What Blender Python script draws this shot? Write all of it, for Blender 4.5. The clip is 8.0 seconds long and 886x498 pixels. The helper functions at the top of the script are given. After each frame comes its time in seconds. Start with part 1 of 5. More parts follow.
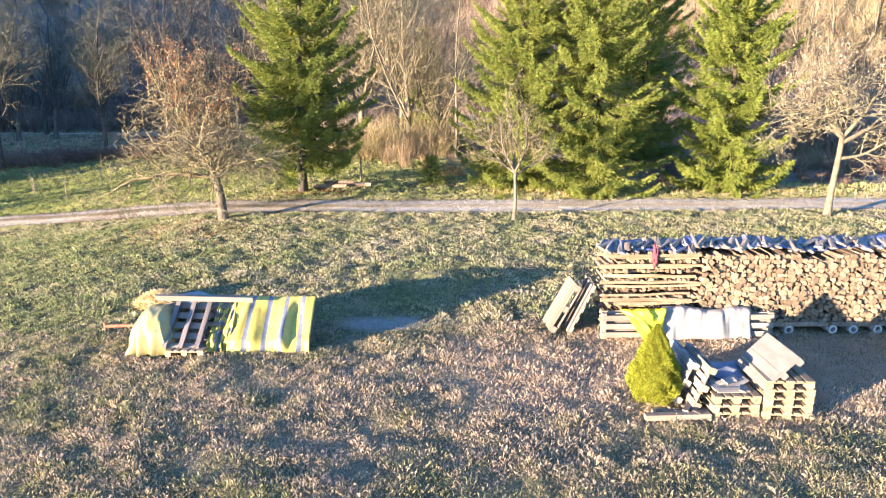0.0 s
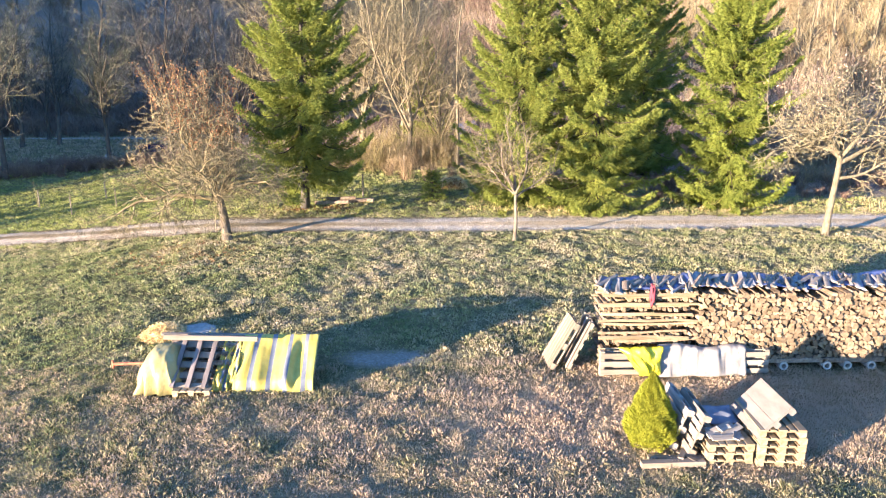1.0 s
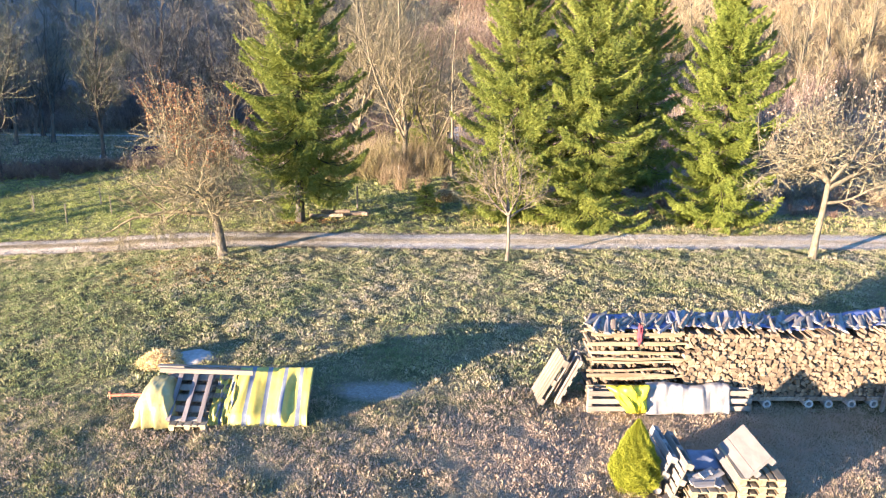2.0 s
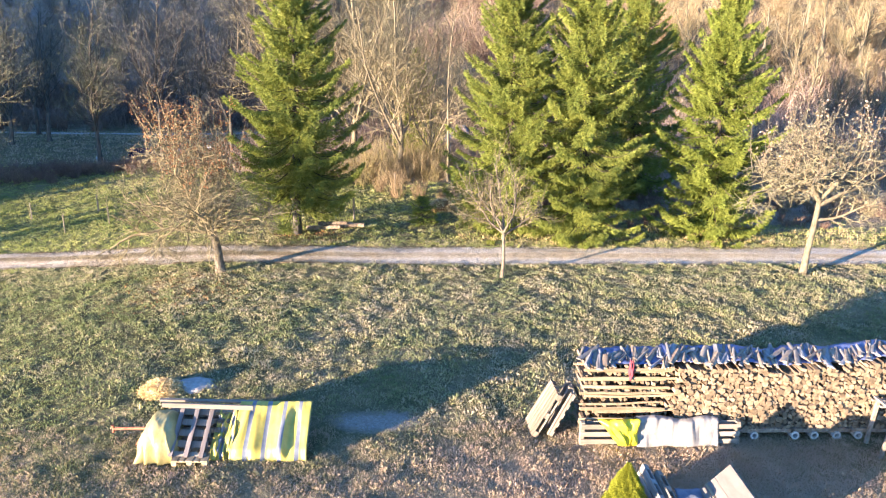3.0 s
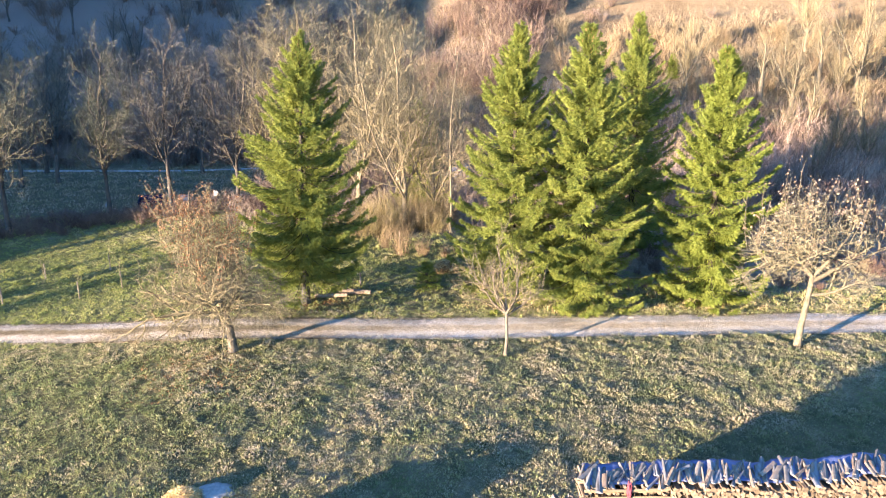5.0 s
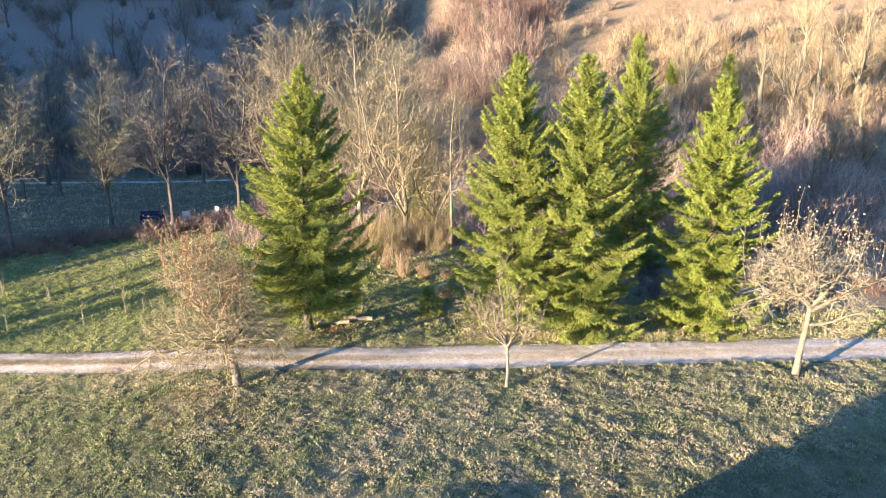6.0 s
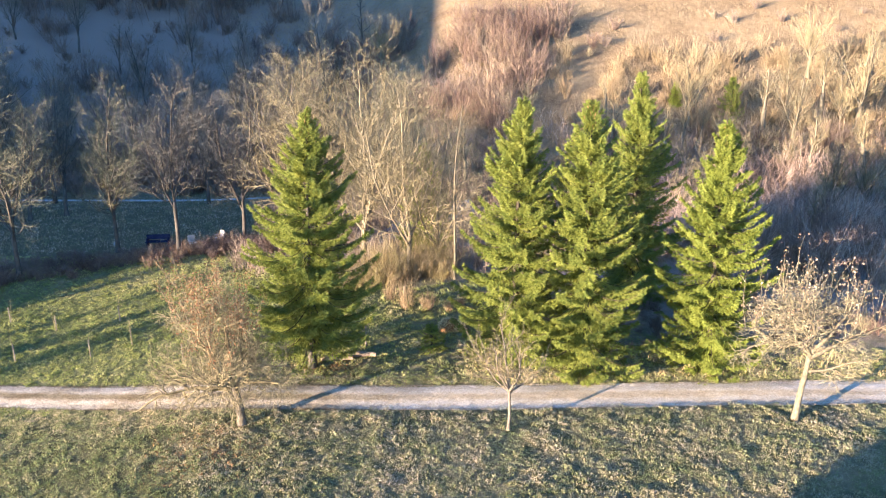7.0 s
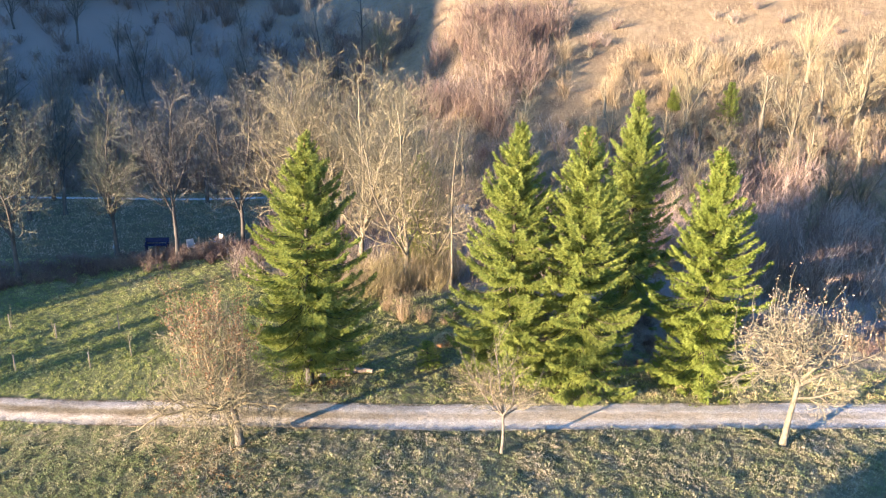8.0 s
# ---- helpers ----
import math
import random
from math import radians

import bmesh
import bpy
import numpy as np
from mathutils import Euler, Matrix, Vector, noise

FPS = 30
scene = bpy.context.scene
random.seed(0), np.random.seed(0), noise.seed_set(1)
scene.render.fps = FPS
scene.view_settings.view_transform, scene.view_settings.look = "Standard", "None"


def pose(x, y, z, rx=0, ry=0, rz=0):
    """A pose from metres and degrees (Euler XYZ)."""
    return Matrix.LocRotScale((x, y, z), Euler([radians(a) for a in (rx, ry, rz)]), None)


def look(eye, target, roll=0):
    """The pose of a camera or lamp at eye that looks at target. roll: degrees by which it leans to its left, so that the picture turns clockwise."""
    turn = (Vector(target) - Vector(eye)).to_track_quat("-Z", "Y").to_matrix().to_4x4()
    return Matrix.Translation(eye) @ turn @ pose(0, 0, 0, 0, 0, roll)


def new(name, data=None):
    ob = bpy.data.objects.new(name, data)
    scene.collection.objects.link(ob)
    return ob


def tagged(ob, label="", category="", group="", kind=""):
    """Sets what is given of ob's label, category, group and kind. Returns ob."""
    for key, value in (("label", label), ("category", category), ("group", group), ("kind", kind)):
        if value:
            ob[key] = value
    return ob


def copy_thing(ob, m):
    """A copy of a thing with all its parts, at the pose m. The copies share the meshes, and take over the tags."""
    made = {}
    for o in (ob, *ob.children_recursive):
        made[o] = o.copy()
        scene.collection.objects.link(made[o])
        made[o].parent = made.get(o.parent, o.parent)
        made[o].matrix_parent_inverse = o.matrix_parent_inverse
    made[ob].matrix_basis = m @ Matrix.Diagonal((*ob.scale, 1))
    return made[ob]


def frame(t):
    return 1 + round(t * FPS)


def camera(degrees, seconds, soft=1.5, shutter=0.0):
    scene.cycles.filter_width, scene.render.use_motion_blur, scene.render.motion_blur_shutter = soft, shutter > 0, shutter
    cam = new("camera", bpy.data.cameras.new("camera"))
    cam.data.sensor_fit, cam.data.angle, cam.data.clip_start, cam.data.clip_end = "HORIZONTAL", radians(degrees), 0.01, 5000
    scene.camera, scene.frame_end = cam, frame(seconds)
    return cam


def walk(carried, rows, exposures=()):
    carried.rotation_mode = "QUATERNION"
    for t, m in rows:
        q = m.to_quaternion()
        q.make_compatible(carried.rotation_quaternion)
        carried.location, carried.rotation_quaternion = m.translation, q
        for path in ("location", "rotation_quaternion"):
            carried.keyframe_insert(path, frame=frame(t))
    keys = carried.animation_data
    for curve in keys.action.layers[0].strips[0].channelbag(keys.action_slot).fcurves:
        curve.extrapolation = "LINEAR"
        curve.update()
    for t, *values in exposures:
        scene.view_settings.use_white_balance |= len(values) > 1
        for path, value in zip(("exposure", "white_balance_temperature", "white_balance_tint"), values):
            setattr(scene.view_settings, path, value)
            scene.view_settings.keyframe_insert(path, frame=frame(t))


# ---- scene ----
cam = camera(62.8, 8.0, soft=1.2)
EXPO = 3.32
PATH = [
    (0, (-0.417, -0.999, 4.68), (-0.39, 0.947, 4.218), -0.2),
    (0.5, (-0.428, -1.044, 5.269), (-0.413, 0.898, 4.79), -0.3),
    (1, (-0.385, -1.03, 5.76), (-0.364, 0.911, 5.277), -0.4),
    (1.5, (-0.379, -1.07, 6.303), (-0.35, 0.868, 5.808), 0.2),
    (3, (-0.382, -1.06, 8.114), (-0.332, 0.862, 7.566), 0.5),
    (3.5, (-0.405, -1.057, 8.841), (-0.346, 0.859, 8.271), 0.6),
    (4, (-0.431, -1.106, 9.663), (-0.373, 0.817, 9.117), 0.4),
    (4.5, (-0.469, -1.124, 10.552), (-0.42, 0.799, 10.007), 0.1),
    (6, (-0.448, -0.854, 13.078), (-0.408, 1.061, 12.502), -0.7),
    (6.5, (-0.461, -0.79, 13.9), (-0.425, 1.129, 13.337), -0.4),
    (7, (-0.473, -0.719, 14.762), (-0.44, 1.199, 14.194), -0.3),
    (7.5, (-0.466, -0.615, 15.614), (-0.432, 1.304, 15.053), -0.2),
    (8, (-0.411, -0.571, 16.446), (-0.373, 1.334, 15.837), 0.4),
]
walk(cam, [(t, look(eye, target, roll)) for t, eye, target, roll in PATH], [(0.0, EXPO, 6580, 22), (8.0, EXPO, 6580, 22)])

# ---------------------------------------------------------------- world and sun
SUN_ELEV, SUN_HEAD = 4.5, 34.0          # height of the sun; the way its light travels, from +x towards +y
sd = Vector((math.cos(radians(SUN_HEAD)) * math.cos(radians(SUN_ELEV)), math.sin(radians(SUN_HEAD)) * math.cos(radians(SUN_ELEV)), -math.sin(radians(SUN_ELEV))))
world = bpy.data.worlds.new("sky")
scene.world = world
world.use_nodes = True
wn = world.node_tree
sky = wn.nodes.new("ShaderNodeTexSky")
sky.sky_type, sky.sun_disc = "NISHITA", False
sky.sun_elevation, sky.sun_rotation = radians(SUN_ELEV), math.atan2(-sd.x, -sd.y)
sky.air_density, sky.dust_density, sky.ozone_density = 1.0, 0.2, 4.3
wn.links.new(sky.outputs[0], wn.nodes["Background"].inputs[0])
wn.nodes["Background"].inputs[1].default_value = 0.15
lamp = bpy.data.lights.new("sun", "SUN")
lamp.energy, lamp.angle, lamp.color = 3.9, radians(0.5), (1.0, 0.83, 0.59)
sun = new("sun", lamp)
sun.matrix_world = look((0, 0, 60), Vector((0, 0, 60)) + sd)


# ---------------------------------------------------------------- materials
def nodes_of(name, rough=0.9, spec=0.2):
    m = bpy.data.materials.new(name)
    m.use_nodes = True
    b = m.node_tree.nodes["Principled BSDF"]
    b.inputs["Roughness"].default_value = rough
    b.inputs["Specular IOR Level"].default_value = spec
    return m, m.node_tree, b


def node(nt, kind, **props):
    n = nt.nodes.new(kind)
    for k, v in props.items():
        if k == "blend_type":
            n.blend_type = v
        elif k == "data_type":
            n.data_type = v
        elif k == "operation":
            n.operation = v
    return n


def ramp(nt, src, stops):
    r = nt.nodes.new("ShaderNodeValToRGB")
    el = r.color_ramp.elements
    while len(el) < len(stops):
        el.new(0.5)
    for e, (p, c) in zip(el, stops):
        e.position, e.color = p, (*c, 1)
    nt.links.new(src, r.inputs[0])
    return r.outputs[0]


def noise_of(nt, scale, detail=4, rough=0.6, stretch=None, coords="Object"):
    tc = nt.nodes.new("ShaderNodeTexCoord") if coords != "World" else nt.nodes.new("ShaderNodeNewGeometry")
    out = tc.outputs[coords] if coords != "World" else tc.outputs["Position"]
    if stretch:
        mp = nt.nodes.new("ShaderNodeMapping")
        mp.inputs["Scale"].default_value = stretch
        nt.links.new(out, mp.inputs[0])
        out = mp.outputs[0]
    n = nt.nodes.new("ShaderNodeTexNoise")
    n.inputs["Scale"].default_value, n.inputs["Detail"].default_value, n.inputs["Roughness"].default_value = scale, detail, rough
    nt.links.new(out, n.inputs["Vector"])
    return n.outputs[0]


def mix(nt, fac, a, b, blend="MIX"):
    n = nt.nodes.new("ShaderNodeMix")
    n.data_type, n.blend_type = "RGBA", blend
    for src, slot in ((fac, 0), (a, 6), (b, 7)):
        if isinstance(src, (int, float)):
            n.inputs[slot].default_value = src
        elif isinstance(src, tuple):
            n.inputs[slot].default_value = (*src, 1)
        else:
            nt.links.new(src, n.inputs[slot])
    return n.outputs[2]


def maths(nt, op, a, b):
    n = nt.nodes.new("ShaderNodeMath")
    n.operation = op
    for src, slot in ((a, 0), (b, 1)):
        if isinstance(src, (int, float)):
            n.inputs[slot].default_value = src
        else:
            nt.links.new(src, n.inputs[slot])
    return n.outputs[0]


def bump(nt, b, height, strength=0.4, dist=0.02):
    n = nt.nodes.new("ShaderNodeBump")
    n.inputs["Strength"].default_value, n.inputs["Distance"].default_value = strength, dist
    nt.links.new(height, n.inputs["Height"])
    nt.links.new(n.outputs[0], b.inputs["Normal"])


def plain(name, stops, scale=6.0, rough=0.85, stretch=None, vary=0.25, island=False, bumps=0.3, dist=0.01, spec=0.2):
    """A material whose colour runs through stops by noise, and varies from piece to piece."""
    m, nt, b = nodes_of(name, rough, spec)
    f = noise_of(nt, scale, 5, 0.65, stretch)
    col = ramp(nt, f, stops)
    if vary:
        if island:
            r = nt.nodes.new("ShaderNodeNewGeometry").outputs["Random Per Island"]
        else:
            r = nt.nodes.new("ShaderNodeObjectInfo").outputs["Random"]
        shade = ramp(nt, r, [(0, (1 - vary,) * 3), (1, (1 + vary * 0.6,) * 3)])
        col = mix(nt, 1.0, col, shade, "MULTIPLY")
    nt.links.new(col, b.inputs["Base Color"])
    if bumps:
        bump(nt, b, noise_of(nt, scale * 4, 4, 0.6, stretch), bumps, dist)
    return m


def foliage(name, stops, patch=0.0, tuft=0.0, glow=0.35, rough=0.7, lean=None):
    """Thin leaves or blades: colour by leaf, drifting in patches, some light passing through."""
    m, nt, b = nodes_of(name, rough, 0.06)
    r = nt.nodes.new("ShaderNodeNewGeometry").outputs["Random Per Island"]
    if patch:
        f = noise_of(nt, patch, 4, 0.6, None, "World")
        f = maths(nt, "ADD", maths(nt, "MULTIPLY", f, 1.5), maths(nt, "MULTIPLY", r, 0.45))
        f = maths(nt, "SUBTRACT", f, 0.43)
        if tuft:
            f = maths(nt, "ADD", f, maths(nt, "MULTIPLY", maths(nt, "SUBTRACT", noise_of(nt, tuft, 2, 0.5, None, "World"), 0.5), 1.0))
        if lean:
            f = maths(nt, "ADD", f, lean(nt))
        col = ramp(nt, f, stops)
    else:
        col = ramp(nt, r, stops)
    nt.links.new(col, b.inputs["Base Color"])
    tr = nt.nodes.new("ShaderNodeBsdfTranslucent")
    nt.links.new(col, tr.inputs[0])
    mx = nt.nodes.new("ShaderNodeMixShader")
    mx.inputs[0].default_value = glow
    out = nt.nodes["Material Output"]
    nt.links.new(b.outputs[0], mx.inputs[1])
    nt.links.new(tr.outputs[0], mx.inputs[2])
    nt.links.new(mx.outputs[0], out.inputs[0])
    return m


def spot(nt, x, y, rx, ry):
    """1 in the middle of an oval patch of the ground, 0 outside it, with a ragged rim."""
    g = nt.nodes.new("ShaderNodeNewGeometry")
    mp = nt.nodes.new("ShaderNodeMapping")
    mp.vector_type = "POINT"
    mp.inputs["Location"].default_value = (-x / rx, -y / ry, 0)
    mp.inputs["Scale"].default_value = (1 / rx, 1 / ry, 0)
    nt.links.new(g.outputs["Position"], mp.inputs[0])
    ln = nt.nodes.new("ShaderNodeVectorMath")
    ln.operation = "LENGTH"
    nt.links.new(mp.outputs[0], ln.inputs[0])
    d = maths(nt, "ADD", ln.outputs["Value"], maths(nt, "MULTIPLY", maths(nt, "SUBTRACT", noise_of(nt, 1.4, 5, 0.7, None, "World"), 0.5), 1.1))
    r = nt.nodes.new("ShaderNodeMapRange")
    r.inputs["From Min"].default_value, r.inputs["From Max"].default_value = 1.1, 0.55
    nt.links.new(d, r.inputs[0])
    return r.outputs[0]


def dry_shade_zone(nt):
    """Where the meadow is drier: by the wood pile and under the apple tree. The left side is darkened for shade."""
    a = spot(nt, 5.0, 12.4, 5.5, 2.6)
    c = spot(nt, -9.2, 24.0, 2.6, 2.2)
    d = spot(nt, -1.0, 11.0, 4.5, 3.0)
    s = maths(nt, "ADD", maths(nt, "MULTIPLY", a, 0.42), maths(nt, "MULTIPLY", c, 0.16))
    s = maths(nt, "ADD", s, maths(nt, "MULTIPLY", d, 0.14))
    # minus a wide left patch: darker, greener grass colour standing in for shade
    return maths(nt, "SUBTRACT", s, maths(nt, "MULTIPLY", spot(nt, -15.0, 21.0, 11.0, 9.0), 0.22))


GREEN_DRY = [(0.10, (0.155, 0.185, 0.08)), (0.36, (0.235, 0.255, 0.115)), (0.54, (0.31, 0.295, 0.16)), (0.70, (0.37, 0.325, 0.205)), (0.95, (0.42, 0.35, 0.25))]
M_BLADE = foliage("meadow_grass", GREEN_DRY, 0.6, 4.2, glow=0.35, lean=dry_shade_zone)
# lawn colour pulled darker and greener at the far left, as shade
M_FARBLADE = foliage("lawn_grass", [(0.1, (0.15, 0.185, 0.06)), (0.45, (0.25, 0.28, 0.09)), (0.7, (0.34, 0.34, 0.14)), (1.0, (0.44, 0.39, 0.23))], 0.5, 3.0, glow=0.45, lean=lambda nt: maths(nt, "MULTIPLY", spot(nt, -24.0, 36.0, 16.0, 9.0), -0.22))
M_HERB = foliage("meadow_herbs", [(0.08, (0.125, 0.15, 0.068)), (0.34, (0.24, 0.235, 0.125)), (0.54, (0.33, 0.275, 0.175)), (0.82, (0.42, 0.325, 0.24))], 0.7, 3.6, glow=0.4, lean=dry_shade_zone)
M_STRAW = foliage("straw", [(0, (0.42, 0.30, 0.14)), (0.5, (0.60, 0.45, 0.22)), (1, (0.72, 0.58, 0.34))], glow=0.3)
M_HILLGRASS = foliage("hill_grass", [(0.05, (0.19, 0.135, 0.08)), (0.5, (0.28, 0.205, 0.12)), (0.9, (0.34, 0.26, 0.16))], 0.12, glow=0.3)
M_SPRUCE = foliage("spruce_needles", [(0.1, (0.10, 0.137, 0.034)), (0.5, (0.18, 0.214, 0.05)), (0.8, (0.235, 0.265, 0.064)), (1, (0.29, 0.30, 0.08))], 1.1, glow=0.40, rough=0.6)
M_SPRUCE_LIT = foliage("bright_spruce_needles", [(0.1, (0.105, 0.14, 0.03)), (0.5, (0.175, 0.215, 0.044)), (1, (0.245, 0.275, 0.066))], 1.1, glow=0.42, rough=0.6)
M_CONE = plain("spruce_cones", [(0.3, (0.22, 0.13, 0.06)), (0.7, (0.36, 0.24, 0.11))], 20, vary=0, bumps=0.3)
M_DWARF = foliage("dwarf_conifer_needles", [(0, (0.13, 0.15, 0.016)), (0.5, (0.24, 0.26, 0.03)), (1, (0.33, 0.34, 0.05))], glow=0.3)
M_RUST = foliage("rusty_leaves", [(0, (0.17, 0.075, 0.038)), (0.7, (0.28, 0.145, 0.075)), (1, (0.42, 0.29, 0.17))], glow=0.4)
M_TANLEAF = foliage("tan_leaves", [(0, (0.26, 0.17, 0.11)), (0.6, (0.36, 0.27, 0.18)), (1, (0.48, 0.40, 0.30))], glow=0.4)
M_LITTER = foliage("fallen_leaves", [(0, (0.12, 0.065, 0.035)), (0.6, (0.23, 0.13, 0.06)), (1, (0.33, 0.20, 0.10))], glow=0.2)
M_MOSS = foliage("mossy_twigs", [(0, (0.15, 0.125, 0.06)), (1, (0.29, 0.245, 0.12))], glow=0.3)
M_SCRUB = foliage("brown_scrub", [(0.1, (0.11, 0.075, 0.062)), (0.45, (0.19, 0.14, 0.115)), (0.75, (0.29, 0.23, 0.175)), (0.95, (0.38, 0.315, 0.235))], 0.15, glow=0.25)
M_REDSCRUB = foliage("reddish_scrub", [(0.15, (0.085, 0.055, 0.047)), (0.45, (0.15, 0.102, 0.085)), (0.7, (0.225, 0.165, 0.125)), (0.95, (0.34, 0.27, 0.18))], 0.12, glow=0.25)
M_TANSCRUB = foliage("tan_scrub", [(0.1, (0.15, 0.105, 0.067)), (0.45, (0.235, 0.175, 0.107)), (0.75, (0.31, 0.245, 0.15)), (0.95, (0.39, 0.32, 0.20))], 0.15, glow=0.25)
# darker scrub for the shaded slopes, the shade put into its colour
M_SHADESCRUB = foliage("shaded_scrub", [(0.1, (0.09, 0.066, 0.06)), (0.5, (0.16, 0.12, 0.10)), (0.9, (0.25, 0.195, 0.16))], 0.2, glow=0.2)
M_GREYSCRUB = foliage("grey_scrub_twigs", [(0.1, (0.24, 0.155, 0.12)), (0.5, (0.37, 0.265, 0.205)), (0.9, (0.48, 0.38, 0.30))], 0.2, glow=0.25)
M_BARK = plain("apple_bark", [(0.32, (0.06, 0.048, 0.038)), (0.55, (0.15, 0.125, 0.095)), (0.75, (0.27, 0.235, 0.175))], 14, stretch=(1, 1, 0.3), vary=0.15, bumps=0.8, dist=0.03)
M_TWIG = plain("apple_twigs", [(0.35, (0.125, 0.10, 0.056)), (0.65, (0.245, 0.205, 0.115))], 3, vary=0.3, island=True, bumps=0)
M_PALEBARK = plain("pale_bark", [(0.32, (0.075, 0.062, 0.042)), (0.52, (0.15, 0.128, 0.088)), (0.7, (0.215, 0.19, 0.135))], 14, stretch=(1, 1, 0.4), vary=0.15, bumps=0.7, dist=0.02)
M_PALETWIG = plain("pale_twigs", [(0.35, (0.15, 0.12, 0.068)), (0.65, (0.29, 0.245, 0.14))], 2, vary=0.3, island=True, bumps=0)
M_GREYBARK = plain("grey_bark", [(0.3, (0.045, 0.038, 0.033)), (0.7, (0.105, 0.094, 0.08))], 6, stretch=(1, 1, 0.4), vary=0.2, bumps=0.6, dist=0.02)
M_DARKBARK = plain("spruce_bark", [(0.3, (0.03, 0.024, 0.018)), (0.7, (0.075, 0.06, 0.045))], 9, stretch=(1, 1, 0.4), vary=0.2, bumps=0.6, dist=0.02)
# next two: twigs darkened in colour for trees in shade; sunlit ones are paler
M_SHADETWIG = plain("shaded_grey_twigs", [(0.35, (0.10, 0.09, 0.072)), (0.65, (0.19, 0.168, 0.13))], 2, vary=0.35, island=True, bumps=0)
M_SHADELICHEN = plain("shaded_lichen_twigs", [(0.35, (0.11, 0.105, 0.066)), (0.65, (0.21, 0.192, 0.118))], 2, vary=0.35, island=True, bumps=0)
M_TANTWIG = plain("tan_twigs", [(0.35, (0.15, 0.132, 0.08)), (0.65, (0.25, 0.222, 0.135))], 2, vary=0.35, island=True, bumps=0)
M_LOGEND = plain("split_wood", [(0.25, (0.088, 0.060, 0.039)), (0.5, (0.185, 0.140, 0.092)), (0.75, (0.268, 0.212, 0.148))], 11, vary=0.48, island=True, bumps=0.5, dist=0.006)
M_LOGENDP = plain("split_wood_single", [(0.25, (0.088, 0.060, 0.039)), (0.5, (0.185, 0.140, 0.092)), (0.75, (0.268, 0.212, 0.148))], 11, vary=0.48, bumps=0.5, dist=0.006)
M_LOGBARK = plain("log_bark", [(0.3, (0.10, 0.07, 0.05)), (0.6, (0.26, 0.20, 0.15)), (0.8, (0.40, 0.33, 0.25))], 12, stretch=(1, 0.25, 1), vary=0.3, bumps=0.8, dist=0.01)
M_GREYWOOD = plain("weathered_boards", [(0.3, (0.13, 0.12, 0.11)), (0.55, (0.25, 0.23, 0.205)), (0.8, (0.34, 0.315, 0.28))], 8, stretch=(0.12, 1, 1), vary=0.25, bumps=0.4, dist=0.004)
M_BROWNWOOD = plain("brown_pallet_wood", [(0.3, (0.10, 0.08, 0.062)), (0.55, (0.175, 0.145, 0.112)), (0.8, (0.24, 0.205, 0.165))], 8, stretch=(0.12, 1, 1), vary=0.3, bumps=0.4, dist=0.004)
M_DARKWOOD = plain("dark_pallet_wood", [(0.3, (0.07, 0.06, 0.065)), (0.6, (0.16, 0.14, 0.135)), (0.8, (0.26, 0.23, 0.20))], 8, stretch=(0.12, 1, 1), vary=0.25, bumps=0.4, dist=0.004)
M_NEWWOOD = plain("pallet_wood", [(0.3, (0.162, 0.122, 0.072)), (0.55, (0.261, 0.203, 0.131)), (0.8, (0.333, 0.270, 0.184))], 8, stretch=(0.12, 1, 1), vary=0.3, bumps=0.35, dist=0.004)
M_PALEWOOD = plain("bleached_wood", [(0.3, (0.136, 0.112, 0.092)), (0.55, (0.208, 0.180, 0.148)), (0.8, (0.264, 0.232, 0.196))], 8, stretch=(0.12, 1, 1), vary=0.2, bumps=0.35, dist=0.004)
M_PLATE = plain("grey_plywood", [(0.3, (0.114, 0.103, 0.097)), (0.55, (0.158, 0.143, 0.134)), (0.8, (0.189, 0.172, 0.163))], 5, stretch=(0.3, 1, 1), vary=0.1, bumps=0.25, dist=0.004)
M_RUSTIRON = plain("rusty_iron", [(0.3, (0.20, 0.06, 0.035)), (0.7, (0.42, 0.16, 0.09))], 15, rough=0.7, vary=0, bumps=0.4, dist=0.003)
M_SLAB = plain("weathered_slabs", [(0.3, (0.10, 0.097, 0.097)), (0.55, (0.19, 0.185, 0.187)), (0.8, (0.29, 0.28, 0.275))], 9, stretch=(1, 0.15, 1), vary=0.45, bumps=0.6, dist=0.006)
M_REDCLOTH = plain("red_cloth", [(0.3, (0.13, 0.025, 0.035)), (0.7, (0.26, 0.06, 0.08))], 9, vary=0, bumps=0.3)
M_PIPE = plain("concrete_ring", [(0.3, (0.288, 0.272, 0.248)), (0.7, (0.448, 0.424, 0.392))], 14, vary=0.2, bumps=0.5, dist=0.006)
M_STONE = plain("grey_ash", [(0.3, (0.20, 0.19, 0.18)), (0.7, (0.34, 0.325, 0.305))], 8, vary=0.25, bumps=0.7, dist=0.02)
M_WHITEBAG = plain("white_plastic_sheet", [(0.3, (0.15, 0.147, 0.145)), (0.6, (0.235, 0.231, 0.226))], 4, rough=0.45, vary=0.08, bumps=0.35, dist=0.02, spec=0.4)
M_YELLOWBAG = plain("yellow_plastic_sheet", [(0.3, (0.510, 0.425, 0.017)), (0.7, (0.680, 0.595, 0.043))], 5, rough=0.4, vary=0, bumps=0.4, dist=0.02, spec=0.4)
M_LIMETARP = plain("pale_yellow_tarpaulin", [(0.3, (0.215, 0.186, 0.068)), (0.55, (0.27, 0.235, 0.105)), (0.75, (0.31, 0.275, 0.14))], 3, rough=0.5, vary=0, bumps=0.35, dist=0.02, spec=0.35)
